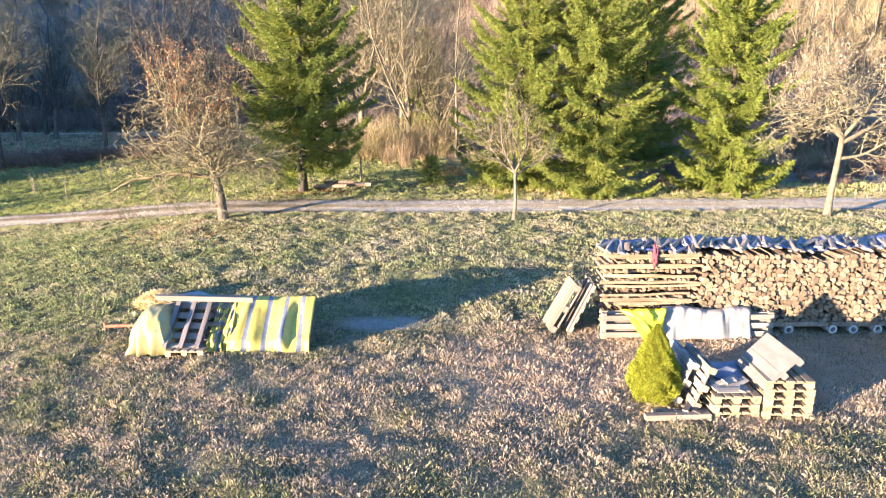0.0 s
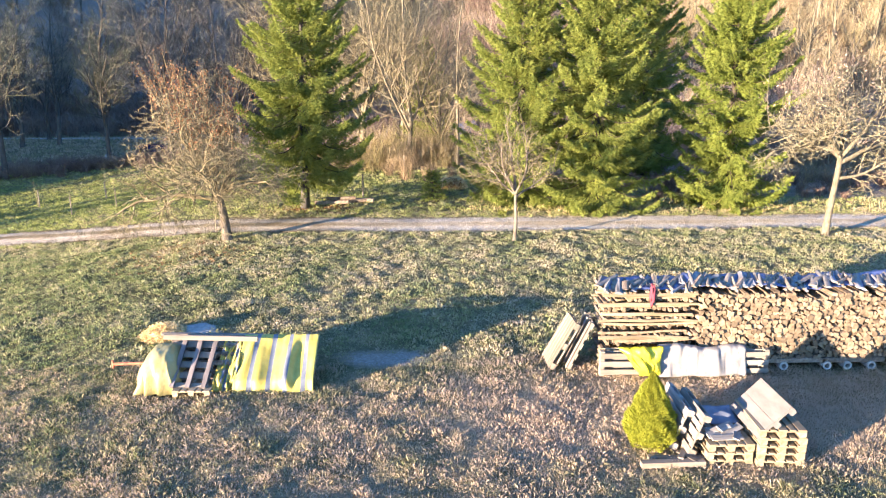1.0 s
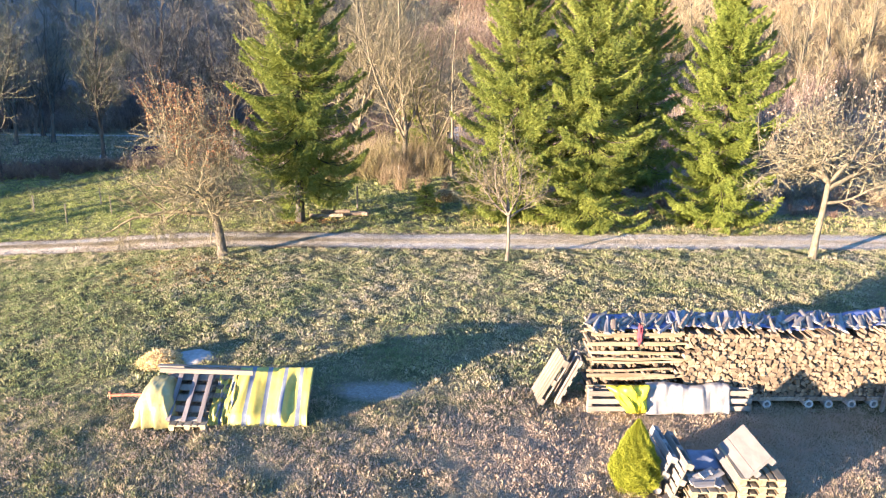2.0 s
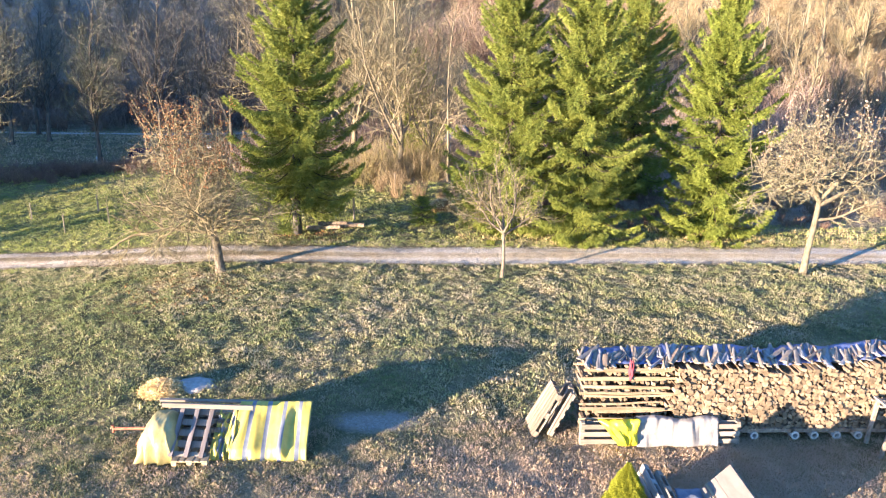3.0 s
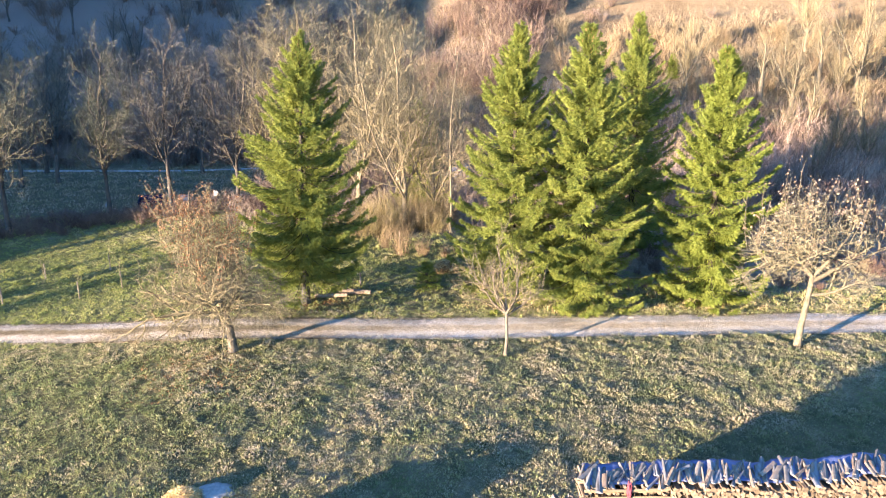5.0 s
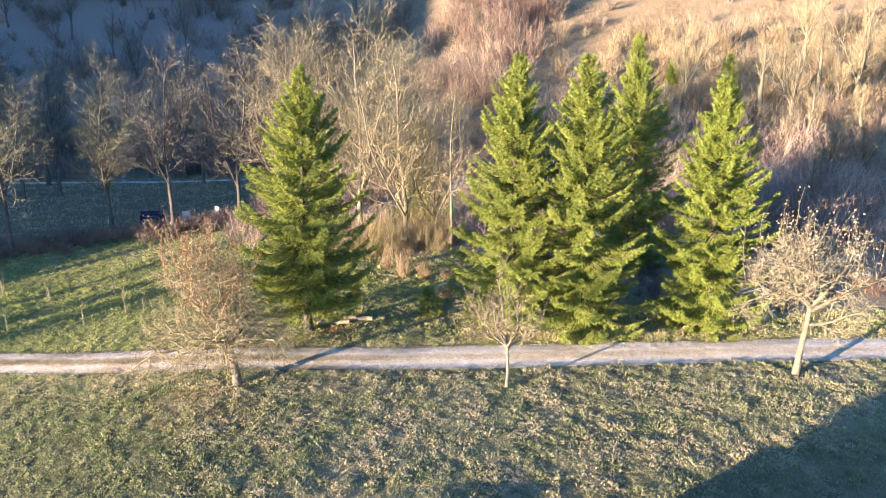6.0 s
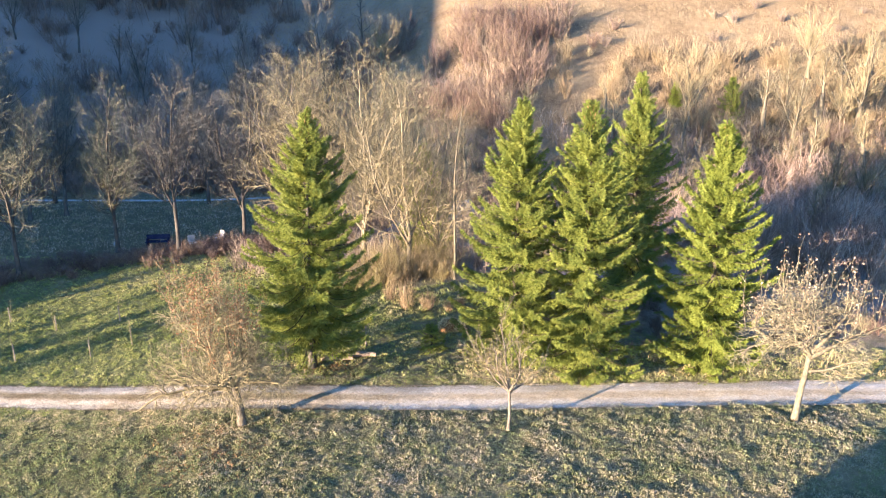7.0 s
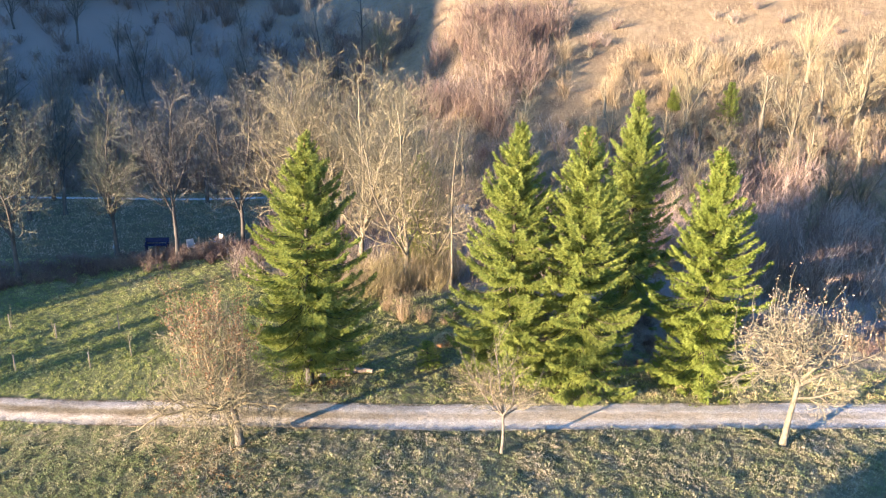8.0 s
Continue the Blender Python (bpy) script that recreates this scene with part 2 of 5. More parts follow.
M_BLUESHEET = plain("blue_grey_sheet", [(0.3, (0.09, 0.105, 0.14)), (0.7, (0.16, 0.18, 0.22))], 4, rough=0.5, vary=0, bumps=0.3, dist=0.01)
M_BLUETARP = plain("blue_tarpaulin", [(0.3, (0.05, 0.07, 0.16)), (0.7, (0.10, 0.125, 0.24))], 4, rough=0.45, vary=0, bumps=0.4, dist=0.02, spec=0.4)
M_NAVY = plain("navy_paint", [(0.3, (0.012, 0.015, 0.04)), (0.7, (0.03, 0.035, 0.075))], 6, rough=0.9, spec=0.02, vary=0, bumps=0.1)
M_WHITE = plain("white_plastic", [(0.3, (0.27, 0.265, 0.255)), (0.7, (0.34, 0.335, 0.325))], 6, rough=0.5, vary=0.05, bumps=0.1)


def striped_tarp():
    """Yellow tarpaulin woven with grey stripes across its length."""
    m, nt, b = nodes_of("striped_tarpaulin", 0.5, 0.35)
    tc = nt.nodes.new("ShaderNodeTexCoord")
    sx = nt.nodes.new("ShaderNodeSeparateXYZ")
    nt.links.new(tc.outputs["UV"], sx.inputs[0])
    f = maths(nt, "FRACT", maths(nt, "ADD", maths(nt, "DIVIDE", sx.outputs[0], 0.375), 0.27), 0)
    f = maths(nt, "LESS_THAN", f, 0.235)
    yel = ramp(nt, noise_of(nt, 4, 5, 0.6), [(0.3, (0.31, 0.25, 0.045)), (0.7, (0.40, 0.33, 0.085))])
    gre = ramp(nt, noise_of(nt, 6, 5, 0.6), [(0.3, (0.09, 0.105, 0.135)), (0.7, (0.14, 0.155, 0.18))])
    nt.links.new(mix(nt, f, yel, gre), b.inputs["Base Color"])
    bump(nt, b, noise_of(nt, 9, 4, 0.6), 0.4, 0.015)
    return m


M_STRIPE = striped_tarp()


def ground_material():
    m, nt, b = nodes_of("meadow_soil", 0.95, 0.1)
    pos = nt.nodes.new("ShaderNodeNewGeometry").outputs["Position"]
    xyz = nt.nodes.new("ShaderNodeSeparateXYZ")
    nt.links.new(pos, xyz.inputs[0])
    big = noise_of(nt, 0.9, 5, 0.65, None, "World")
    fine = noise_of(nt, 14, 4, 0.7, None, "World")
    f = maths(nt, "ADD", maths(nt, "MULTIPLY", big, 0.8), maths(nt, "MULTIPLY", noise_of(nt, 26, 3, 0.7, None, "World"), 0.6))
    f = maths(nt, "ADD", maths(nt, "SUBTRACT", f, 0.22), maths(nt, "MULTIPLY", dry_shade_zone(nt), 0.8))
    grass = ramp(nt, f, [(0.25, (0.08, 0.085, 0.043)), (0.45, (0.18, 0.17, 0.09)), (0.62, (0.29, 0.245, 0.155)), (0.85, (0.40, 0.32, 0.22))])
    # bare sandy patch beside the tarpaulin
    sand = ramp(nt, fine, [(0.3, (0.27, 0.24, 0.21)), (0.7, (0.50, 0.46, 0.41))])
    col = mix(nt, spot(nt, -1.62, 15.0, 1.1, 0.55), grass, sand)
    litter = ramp(nt, fine, [(0.3, (0.28, 0.20, 0.165)), (0.7, (0.52, 0.40, 0.33))])
    col = mix(nt, spot(nt, 21.0, 43.0, 19.0, 12.0), col, litter)
    col = mix(nt, spot(nt, -3.0, 50.0, 11.0, 10.0), col, litter)
    lawn = ramp(nt, fine, [(0.3, (0.10, 0.09, 0.056)), (0.7, (0.18, 0.16, 0.095))])
    col = mix(nt, spot(nt, -34.0, 58.0, 26.0, 13.0), col, lawn)
    turf = ramp(nt, fine, [(0.3, (0.09, 0.105, 0.042)), (0.7, (0.20, 0.205, 0.09))])
    col = mix(nt, spot(nt, -17.0, 38.0, 22.0, 10.0), col, turf)
    # dry hillside beyond the trees
    hz = nt.nodes.new("ShaderNodeMapRange")
    hz.inputs["From Min"].default_value, hz.inputs["From Max"].default_value = 2.0, 7.0
    nt.links.new(maths(nt, "ADD", xyz.outputs[2], maths(nt, "MULTIPLY", big, 3.0)), hz.inputs[0])
    hillf = noise_of(nt, 0.16, 6, 0.7, None, "World")
    hill = ramp(nt, maths(nt, "ADD", maths(nt, "MULTIPLY", hillf, 0.8), maths(nt, "MULTIPLY", noise_of(nt, 2.5, 4, 0.7, None, "World"), 0.3)),
                [(0.36, (0.13, 0.085, 0.055)), (0.50, (0.25, 0.18, 0.105)), (0.68, (0.33, 0.25, 0.15))])
    col = mix(nt, hz.outputs[0], col, hill)
    col = mix(nt, spot(nt, -62.0, 104.0, 62.0, 40.0), col, (0.24, 0.195, 0.165))
    nt.links.new(col, b.inputs["Base Color"])
    bump(nt, b, maths(nt, "ADD", fine, noise_of(nt, 32, 3, 0.7, None, "World")), 1.0, 0.16)
    return m


def gravel_material():
    m, nt, b = nodes_of("gravel", 0.95, 0.1)
    fine = noise_of(nt, 13, 5, 0.8, None, "World")
    wide = noise_of(nt, 0.8, 5, 0.7, (0.3, 1, 1), "World")
    g = ramp(nt, fine, [(0.34, (0.27, 0.235, 0.19)), (0.5, (0.50, 0.445, 0.37)), (0.64, (0.74, 0.665, 0.565))])
    dirt = ramp(nt, wide, [(0.35, (0.62, 0.57, 0.48)), (0.6, (1, 1, 1))])
    col = mix(nt, 1.0, g, dirt, "MULTIPLY")
    # earthier strip between the wheel ruts and along the rims
    xyz = nt.nodes.new("ShaderNodeSeparateXYZ")
    nt.links.new(nt.nodes.new("ShaderNodeNewGeometry").outputs["Position"], xyz.inputs[0])
    west = maths(nt, "MINIMUM", xyz.outputs[0], 0)
    off = maths(nt, "SUBTRACT", maths(nt, "SUBTRACT", xyz.outputs[1], 27.65), maths(nt, "MULTIPLY", maths(nt, "MULTIPLY", west, west), 0.0066))
    off = maths(nt, "ADD", maths(nt, "ABSOLUTE", off, 0), maths(nt, "MULTIPLY", maths(nt, "SUBTRACT", noise_of(nt, 2.2, 5, 0.75, None, "World"), 0.5), 0.55))
    strip = ramp(nt, off, [(0.12, (0.78, 0.74, 0.66)), (0.36, (1, 1, 1)), (0.85, (1, 1, 1)), (1.0, (0.65, 0.60, 0.52))])
    col = mix(nt, 1.0, col, strip, "MULTIPLY")
    worn = nt.nodes.new("ShaderNodeMapRange")
    worn.inputs["From Min"].default_value, worn.inputs["From Max"].default_value = 2.0, -7.0
    nt.links.new(xyz.outputs[0], worn.inputs[0])
    earth = ramp(nt, off, [(0.10, (0.48, 0.46, 0.39)), (0.42, (0.86, 0.85, 0.82)), (0.85, (0.78, 0.77, 0.74)), (1.0, (0.5, 0.47, 0.40))])
    col = mix(nt, worn.outputs[0], col, mix(nt, 1.0, col, earth, "MULTIPLY"))
    nt.links.new(col, b.inputs["Base Color"])
    bump(nt, b, fine, 1.0, 0.06)
    return m


M_GROUND, M_GRAVEL = ground_material(), gravel_material()


# ---------------------------------------------------------------- geometry helpers
class Geo:
    """Collects vertices and faces of one mesh."""

    def __init__(self):
        self.v, self.f, self.mi = [], [], []

    def add(self, verts, faces, slot=0):
        n = len(self.v)
        self.v.extend(verts)
        self.f.extend(tuple(i + n for i in f) for f in faces)
        self.mi.extend([slot] * len(faces))

    def box(self, m, sx, sy, sz, slot=0, chamfer=0.0):
        """A box of that size about the pose m; chamfered along its long edges."""
        c = chamfer
        x, y, z = sx / 2, sy / 2, sz / 2
        if c <= 0:
            vs = [(i, j, k) for i in (-x, x) for j in (-y, y) for k in (-z, z)]
            fs = [(0, 1, 3, 2), (4, 6, 7, 5), (0, 4, 5, 1), (2, 3, 7, 6), (0, 2, 6, 4), (1, 5, 7, 3)]
        else:
            ring = [(-y + c, -z), (y - c, -z), (y, -z + c), (y, z - c), (y - c, z), (-y + c, z), (-y, z - c), (-y, -z + c)]
            vs = [(-x, a, b) for a, b in ring] + [(x, a, b) for a, b in ring]
            fs = [tuple(range(7, -1, -1)), tuple(range(8, 16))] + [(i, (i + 1) % 8, 8 + (i + 1) % 8, 8 + i) for i in range(8)]
        self.add([tuple(m @ Vector(v)) for v in vs], fs, slot)

    def tube(self, pts, radii, sides=5, slot=0, cap=True):
        """A tapering tube along pts."""
        n0 = len(self.v)
        k = len(pts)
        pts = [Vector(p) for p in pts]
        ref = None
        for i, p in enumerate(pts):
            d = (pts[min(i + 1, k - 1)] - pts[max(i - 1, 0)])
            d = d.normalized() if d.length > 1e-9 else Vector((0, 0, 1))
            if ref is None:
                ref = d.orthogonal().normalized()
            else:
                ref = (ref - d * ref.dot(d))
                ref = ref.normalized() if ref.length > 1e-6 else d.orthogonal().normalized()
            o = d.cross(ref)
            for s in range(sides):
                a = 2 * math.pi * s / sides
                self.v.append(tuple(p + (ref * math.cos(a) + o * math.sin(a)) * radii[i]))
        for i in range(k - 1):
            for s in range(sides):
                a, b = n0 + i * sides + s, n0 + i * sides + (s + 1) % sides
                self.f.append((a, b, b + sides, a + sides))
                self.mi.append(slot)
        if cap:
            self.f.append(tuple(n0 + s for s in range(sides - 1, -1, -1)))
            self.f.append(tuple(n0 + (k - 1) * sides + s for s in range(sides)))
            self.mi.extend([slot, slot])

    def twig(self, p, q, r):
        """A thin flat twig from p to q."""
        n = len(self.v)
        d = q - p
        s = d.orthogonal().normalized() * r
        self.v.extend([tuple(p - s), tuple(p + s), tuple(q)])
        self.f.append((n, n + 1, n + 2))
        self.mi.append(0)

    def mesh(self, name, mats, smooth=False):
        me = bpy.data.meshes.new(name)
        me.from_pydata(self.v, [], self.f)
        for m in mats:
            me.materials.append(m)
        if len(mats) > 1:
            me.polygons.foreach_set("material_index", self.mi)
        if smooth:
            me.polygons.foreach_set("use_smooth", [True] * len(self.f))
        me.update()
        return me


def part(name, geo, mats, parent=None, label="", smooth=False):
    """Links a Geo or a ready mesh as one mesh object under a thing or a part."""
    mats = mats if isinstance(mats, (list, tuple)) else [mats]
    me = geo.mesh(name, mats, smooth) if isinstance(geo, Geo) else geo
    ob = new(name, me)
    if parent is not None:
        ob.parent = parent
    if label:
        ob["label"] = label
    return ob


def thing(name, m, label, category, group="", kind=""):
    ob = new(name)
    ob.empty_display_size = 0.2
    ob.matrix_world = m
    return tagged(ob, label, category, group, kind)


def tri_mesh(name, verts, tris, mat):
    """A mesh of many triangles from arrays."""
    me = bpy.data.meshes.new(name)
    nv, nt_ = len(verts), len(tris)
    me.vertices.add(nv)
    me.vertices.foreach_set("co", np.asarray(verts, dtype=np.float32).ravel())
    me.loops.add(nt_ * 3)
    me.loops.foreach_set("vertex_index", np.asarray(tris, dtype=np.int32).ravel())
    me.polygons.add(nt_)
    me.polygons.foreach_set("loop_start", np.arange(0, nt_ * 3, 3, dtype=np.int32))
    me.materials.append(mat)
    me.update(calc_edges=True)
    me.validate()
    return me


# ---------------------------------------------------------------- the land
def sstep(a, b, v):
    t = np.clip((v - a) / (b - a), 0, 1)
    return t * t * (3 - 2 * t)


LAND_Y = (-60, -10, 6, 10, 13.5, 18, 22, 25, 27.4, 29.6, 34, 42, 60, 400)
LAND_Z = (-2.5, -1.6, -1.1, -1.03, -0.94, -0.74, -0.56, -0.44, -0.43, -0.2, 0, 0, 0, 0)


def vnoise(x, y, seed):
    """Smooth random heights, 0 to 1, on a lattice of step 1."""
    xi, yi = np.floor(x).astype(np.int64), np.floor(y).astype(np.int64)
    fx, fy = x - xi, y - yi
    fx, fy = fx * fx * (3 - 2 * fx), fy * fy * (3 - 2 * fy)

    def h(i, j):
        n = (i * 374761393 + j * 668265263 + seed * 974634721) & 0xFFFFFFFF
        n = ((n ^ (n >> 13)) * 1274126177) & 0xFFFFFFFF
        return ((n ^ (n >> 16)) & 0xFFFF) / 65535.0

    a, b = h(xi, yi) * (1 - fx) + h(xi + 1, yi) * fx, h(xi, yi + 1) * (1 - fx) + h(xi + 1, yi + 1) * fx
    return a * (1 - fy) + b * fy


def road_mid(x):
    """The middle line of the farm track."""
    w = np.minimum(np.asarray(x, dtype=float), 0)
    return 27.65 + 0.0066 * np.maximum(w, -24) ** 2 - 0.3 * np.minimum(w + 24, 0)


def off_track(x, y):
    """0 on the track, 1 beside it."""
    return sstep(0.9, 1.4, np.abs(y - road_mid(x)))


def land(x, y):
    """Height of the ground: meadow, valley floor, the hillside beyond and the wooded ridge far to the side."""
    x, y = np.asarray(x, dtype=float), np.asarray(y, dtype=float)
    z = np.interp(y, LAND_Y, LAND_Z)
    z = z + np.interp(x, FALL_X, FALL_Z) * (1 - 0.75 * sstep(39, 52, y))
    foot = 52 + 24 * sstep(6, -22, x)
    d = np.maximum(y - foot, 0)
    z = z + 0.47 * (np.sqrt(d * d + 36) - 6) * (1 - 0.35 * sstep(60, 160, d))
    p, q = -0.515 * x + 0.857 * y, 0.857 * x + 0.515 * y
    z = z + sstep(-45, -120, q) * (np.interp(p, RIDGE_P, RIDGE_Z) + 2.5 * (vnoise(p / 7, q / 14, 8) - 0.5) + 2 * (vnoise(p / 2.5, q / 14, 9) - 0.5))
    near = sstep(4, 7, y) * sstep(-21.5, -19, x) * sstep(21.5, 19, x) * sstep(33, 30, y)
    z = z + near * (0.055 * vnoise(x / 0.55, y / 0.55, 1) + 0.045 * vnoise(x / 0.26, y / 0.26, 2) + 0.012 * vnoise(x / 1.7, y / 1.7, 3) - 0.045) * off_track(x, y)
    bumpy = 0.005 * np.sin(1.7 * x + 0.6 * np.sin(0.9 * y)) * np.sin(1.3 * y + 0.8 * np.sin(1.1 * x)) + 0.015 * np.sin(0.37 * x + 1) * np.sin(0.41 * y)
    return z + bumpy * (1 - sstep(0.2, 1.2, np.exp(-((y - 27.9) / 1.6) ** 2) * 1.3))


FALL_X, FALL_Z = (-60, -27, -22, -18, -14, -12, -9, -5), (-1.7, -1.65, -1.5, -1.05, -0.6, -0.36, -0.1, 0)
RIDGE_P, RIDGE_Z = (30, 39, 41, 43, 46, 50, 52, 55, 65, 83, 130, 300), (1, 3.5, 7, 10.5, 13, 16.5, 20, 23.5, 30, 37, 50, 58)


def ground_z(x, y):
    return float(land(x, y))


def build_ground():
    xs = np.concatenate([np.linspace(-900, -60, 43)[:-1], np.linspace(-60, -20, 70)[:-1], np.arange(-20, 20, 0.2), np.linspace(20, 80, 70), np.linspace(80, 900, 42)[1:]])
    ys = np.concatenate([np.linspace(-500, -10, 26)[:-1], np.linspace(-10, 5, 21)[:-1], np.arange(5, 31, 0.19), np.linspace(31, 70, 90), np.linspace(70, 160, 46)[1:], np.linspace(160, 1000, 43)[1:]])
    X, Y = np.meshgrid(xs, ys)
    Z = land(X, Y)
    near = sstep(60, 30, np.hypot(X, Y - 15))
    rng = np.random.default_rng(3)
    road = np.exp(-((Y - road_mid(X)) / 1.25) ** 4)
    Z = Z + near * (rng.random(X.shape) - 0.5) * 0.03 * (1 - road)
    nx, ny = len(xs), len(ys)
    co = np.stack([X, Y, Z], -1).reshape(-1, 3)
    i = np.arange(nx * ny).reshape(ny, nx)
    q = np.stack([i[:-1, :-1], i[:-1, 1:], i[1:, 1:], i[1:, :-1]], -1).reshape(-1, 4)
    tris = np.concatenate([q[:, [0, 1, 2]], q[:, [0, 2, 3]]])
    me = tri_mesh("ground", co, tris, M_GROUND)
    me.polygons.foreach_set("use_smooth", [True] * len(me.polygons))
    return tagged(new("ground", me), "tussocky winter meadow rising into a dry hillside", "meadow", kind="structure")


def build_road():
    xs = np.arange(-40, 34, 0.12)
    offs = np.linspace(-1.12, 1.12, 25)
    rng = np.random.default_rng(5)
    X, O = np.meshgrid(xs, offs)
    wob = 0.10 * np.sin(xs * 0.9) + 0.07 * np.sin(xs * 2.3 + 1)
    Y = road_mid(X) + O * (1 + wob[None, :] * np.abs(O) * 0.5)
    crown = 0.035 + 0.012 * np.cos(O / 1.12 * math.pi) - 0.02 * (np.exp(-((np.abs(O) - 0.72) / 0.25) ** 2))
    Z = land(X, Y) + crown - 0.12 * sstep(0.85, 1.12, np.abs(O)) + (rng.random(X.shape) - 0.5) * 0.022 + 0.02
    ny, nx = X.shape
    co = np.stack([X, Y, Z], -1).reshape(-1, 3)
    i = np.arange(nx * ny).reshape(ny, nx)
    q = np.stack([i[:-1, :-1], i[:-1, 1:], i[1:, 1:], i[1:, :-1]], -1).reshape(-1, 4)
    me = tri_mesh("road", co, np.concatenate([q[:, [0, 1, 2]], q[:, [0, 2, 3]]]), M_GRAVEL)
    me.polygons.foreach_set("use_smooth", [True] * len(me.polygons))
    return tagged(new("road", me), "pale gravel farm track with two wheel ruts", "track", kind="structure")


def build_far_path():
    xs = np.arange(-75, -11, 0.5)
    offs = np.linspace(-0.3, 0.3, 5)
    X, O = np.meshgrid(xs, offs)
    Y = 68.2 + 0.6 * np.sin(X * 0.09) + O
    Z = land(X, Y) + 0.06 - 0.05 * (np.abs(O) > 0.25)
    ny, nx = X.shape
    i = np.arange(nx * ny).reshape(ny, nx)
    q = np.stack([i[:-1, :-1], i[:-1, 1:], i[1:, 1:], i[1:, :-1]], -1).reshape(-1, 4)
    me = tri_mesh("path", np.stack([X, Y, Z], -1).reshape(-1, 3), np.concatenate([q[:, [0, 1, 2]], q[:, [0, 2, 3]]]), M_PIPE)
    return tagged(new("path", me), "narrow pale footpath across the shaded valley", "path", kind="structure")


build_ground()
build_road()
build_far_path()


# ---------------------------------------------------------------- grass
def blades(name, label, x0, x1, y0, y1, count, tall, wide, mat, seed, keep=None, clump=6, spread=0.07, category="grass", lean=0.5, simple=False):
    """Tufts of grass blades as one sheet of stuff; keep(x, y) gives the share that grows there."""
    rng = np.random.default_rng(seed)
    n = count // clump
    cx, cy = rng.uniform(x0, x1, n), rng.uniform(y0, y1, n)
    if keep is not None:
        ok = rng.random(n) < keep(cx, cy)
        cx, cy = cx[ok], cy[ok]
        n = len(cx)
    size = (0.45 + 1.1 * rng.random(n) ** 2)
    x = (np.repeat(cx, clump) + rng.normal(0, spread, n * clump) * np.repeat(size, clump))
    y = (np.repeat(cy, clump) + rng.normal(0, spread, n * clump) * np.repeat(size, clump))
    h = tall * np.repeat(size, clump) * rng.uniform(0.5, 1.2, n * clump)
    a = rng.uniform(0, 2 * math.pi, n * clump)
    bx, by = np.cos(a) * wide * 0.5, np.sin(a) * wide * 0.5
    la = rng.uniform(0, 2 * math.pi, n * clump)
    lx, ly = np.cos(la) * h * lean * rng.random(n * clump), np.sin(la) * h * lean * rng.random(n * clump)
    z = land(x, y) - 0.02
    k = n * clump
    if simple:
        v = np.stack([np.stack([x - bx, y - by, z], -1), np.stack([x + bx, y + by, z], -1), np.stack([x + lx, y + ly, z + h], -1)], 1)
        return tagged(new(name, tri_mesh(name, v.reshape(-1, 3), np.arange(k * 3).reshape(-1, 3), mat)), label, category, kind="stuff")
    v = np.empty((k, 5, 3))
    v[:, 0] = np.stack([x - bx, y - by, z], -1)
    v[:, 1] = np.stack([x + bx, y + by, z], -1)
    v[:, 2] = np.stack([x - bx * 0.8 + lx * 0.35, y - by * 0.8 + ly * 0.35, z + h * 0.55], -1)
    v[:, 3] = np.stack([x + bx * 0.8 + lx * 0.35, y + by * 0.8 + ly * 0.35, z + h * 0.55], -1)
    v[:, 4] = np.stack([x + lx * 1.1, y + ly * 1.1, z + h], -1)
    b = np.arange(k)[:, None] * 5
    t = np.concatenate([b + np.array([[0, 1, 3]]), b + np.array([[0, 3, 2]]), b + np.array([[2, 3, 4]])])
    me = tri_mesh(name, v.reshape(-1, 3), t, mat)
    return tagged(new(name, me), label, category, kind="stuff")


def tufts(name, label, x0, x1, y0, y1, step, leaves, tall, wide, radius, mat, seed, keep=None):
    """Leafy tufts, one to each cell of a jittered lattice: leaves fan out from the middle."""
    rng = np.random.default_rng(seed)
    gx, gy = np.meshgrid(np.arange(x0, x1, step), np.arange(y0, y1, step))
    cx, cy = (gx + rng.uniform(-0.5, 0.5, gx.shape) * step).ravel(), (gy + rng.uniform(-0.5, 0.5, gy.shape) * step).ravel()
    if keep is not None:
        ok = rng.random(len(cx)) < keep(cx, cy)
        cx, cy = cx[ok], cy[ok]
    n = len(cx)
    mound = 0.6 + 0.8 * vnoise(cx / 0.4, cy / 0.4, seed)
    size = np.repeat(rng.uniform(0.75, 1.2, n) * mound, leaves)
    k = n * leaves
    a, f = rng.uniform(0, 2 * math.pi, k), np.sqrt(rng.random(k))
    x, y = np.repeat(cx, leaves) + np.cos(a) * f * radius * size, np.repeat(cy, leaves) + np.sin(a) * f * radius * size
    h = tall * size * (1.15 - 0.6 * f) * rng.uniform(0.7, 1.2, k)
    z = np.repeat(land(cx, cy), leaves) - 0.02
    out = a + rng.normal(0, 0.7, k)
    reach = h * (0.25 + 0.8 * f)
    b = rng.uniform(0, 2 * math.pi, k)
    w = wide * size * rng.uniform(0.6, 1.2, k) * 0.5
    v = np.stack([np.stack([x, y, z], -1),
                  np.stack([x + np.cos(out) * reach * 0.6 + np.cos(b) * w, y + np.sin(out) * reach * 0.6 + np.sin(b) * w, z + h * 0.8], -1),
                  np.stack([x + np.cos(out) * reach - np.cos(b) * w, y + np.sin(out) * reach - np.sin(b) * w, z + h], -1)], 1)
    return tagged(new(name, tri_mesh(name, v.reshape(-1, 3), np.arange(k * 3).reshape(-1, 3), mat)), label, "grass", kind="stuff")


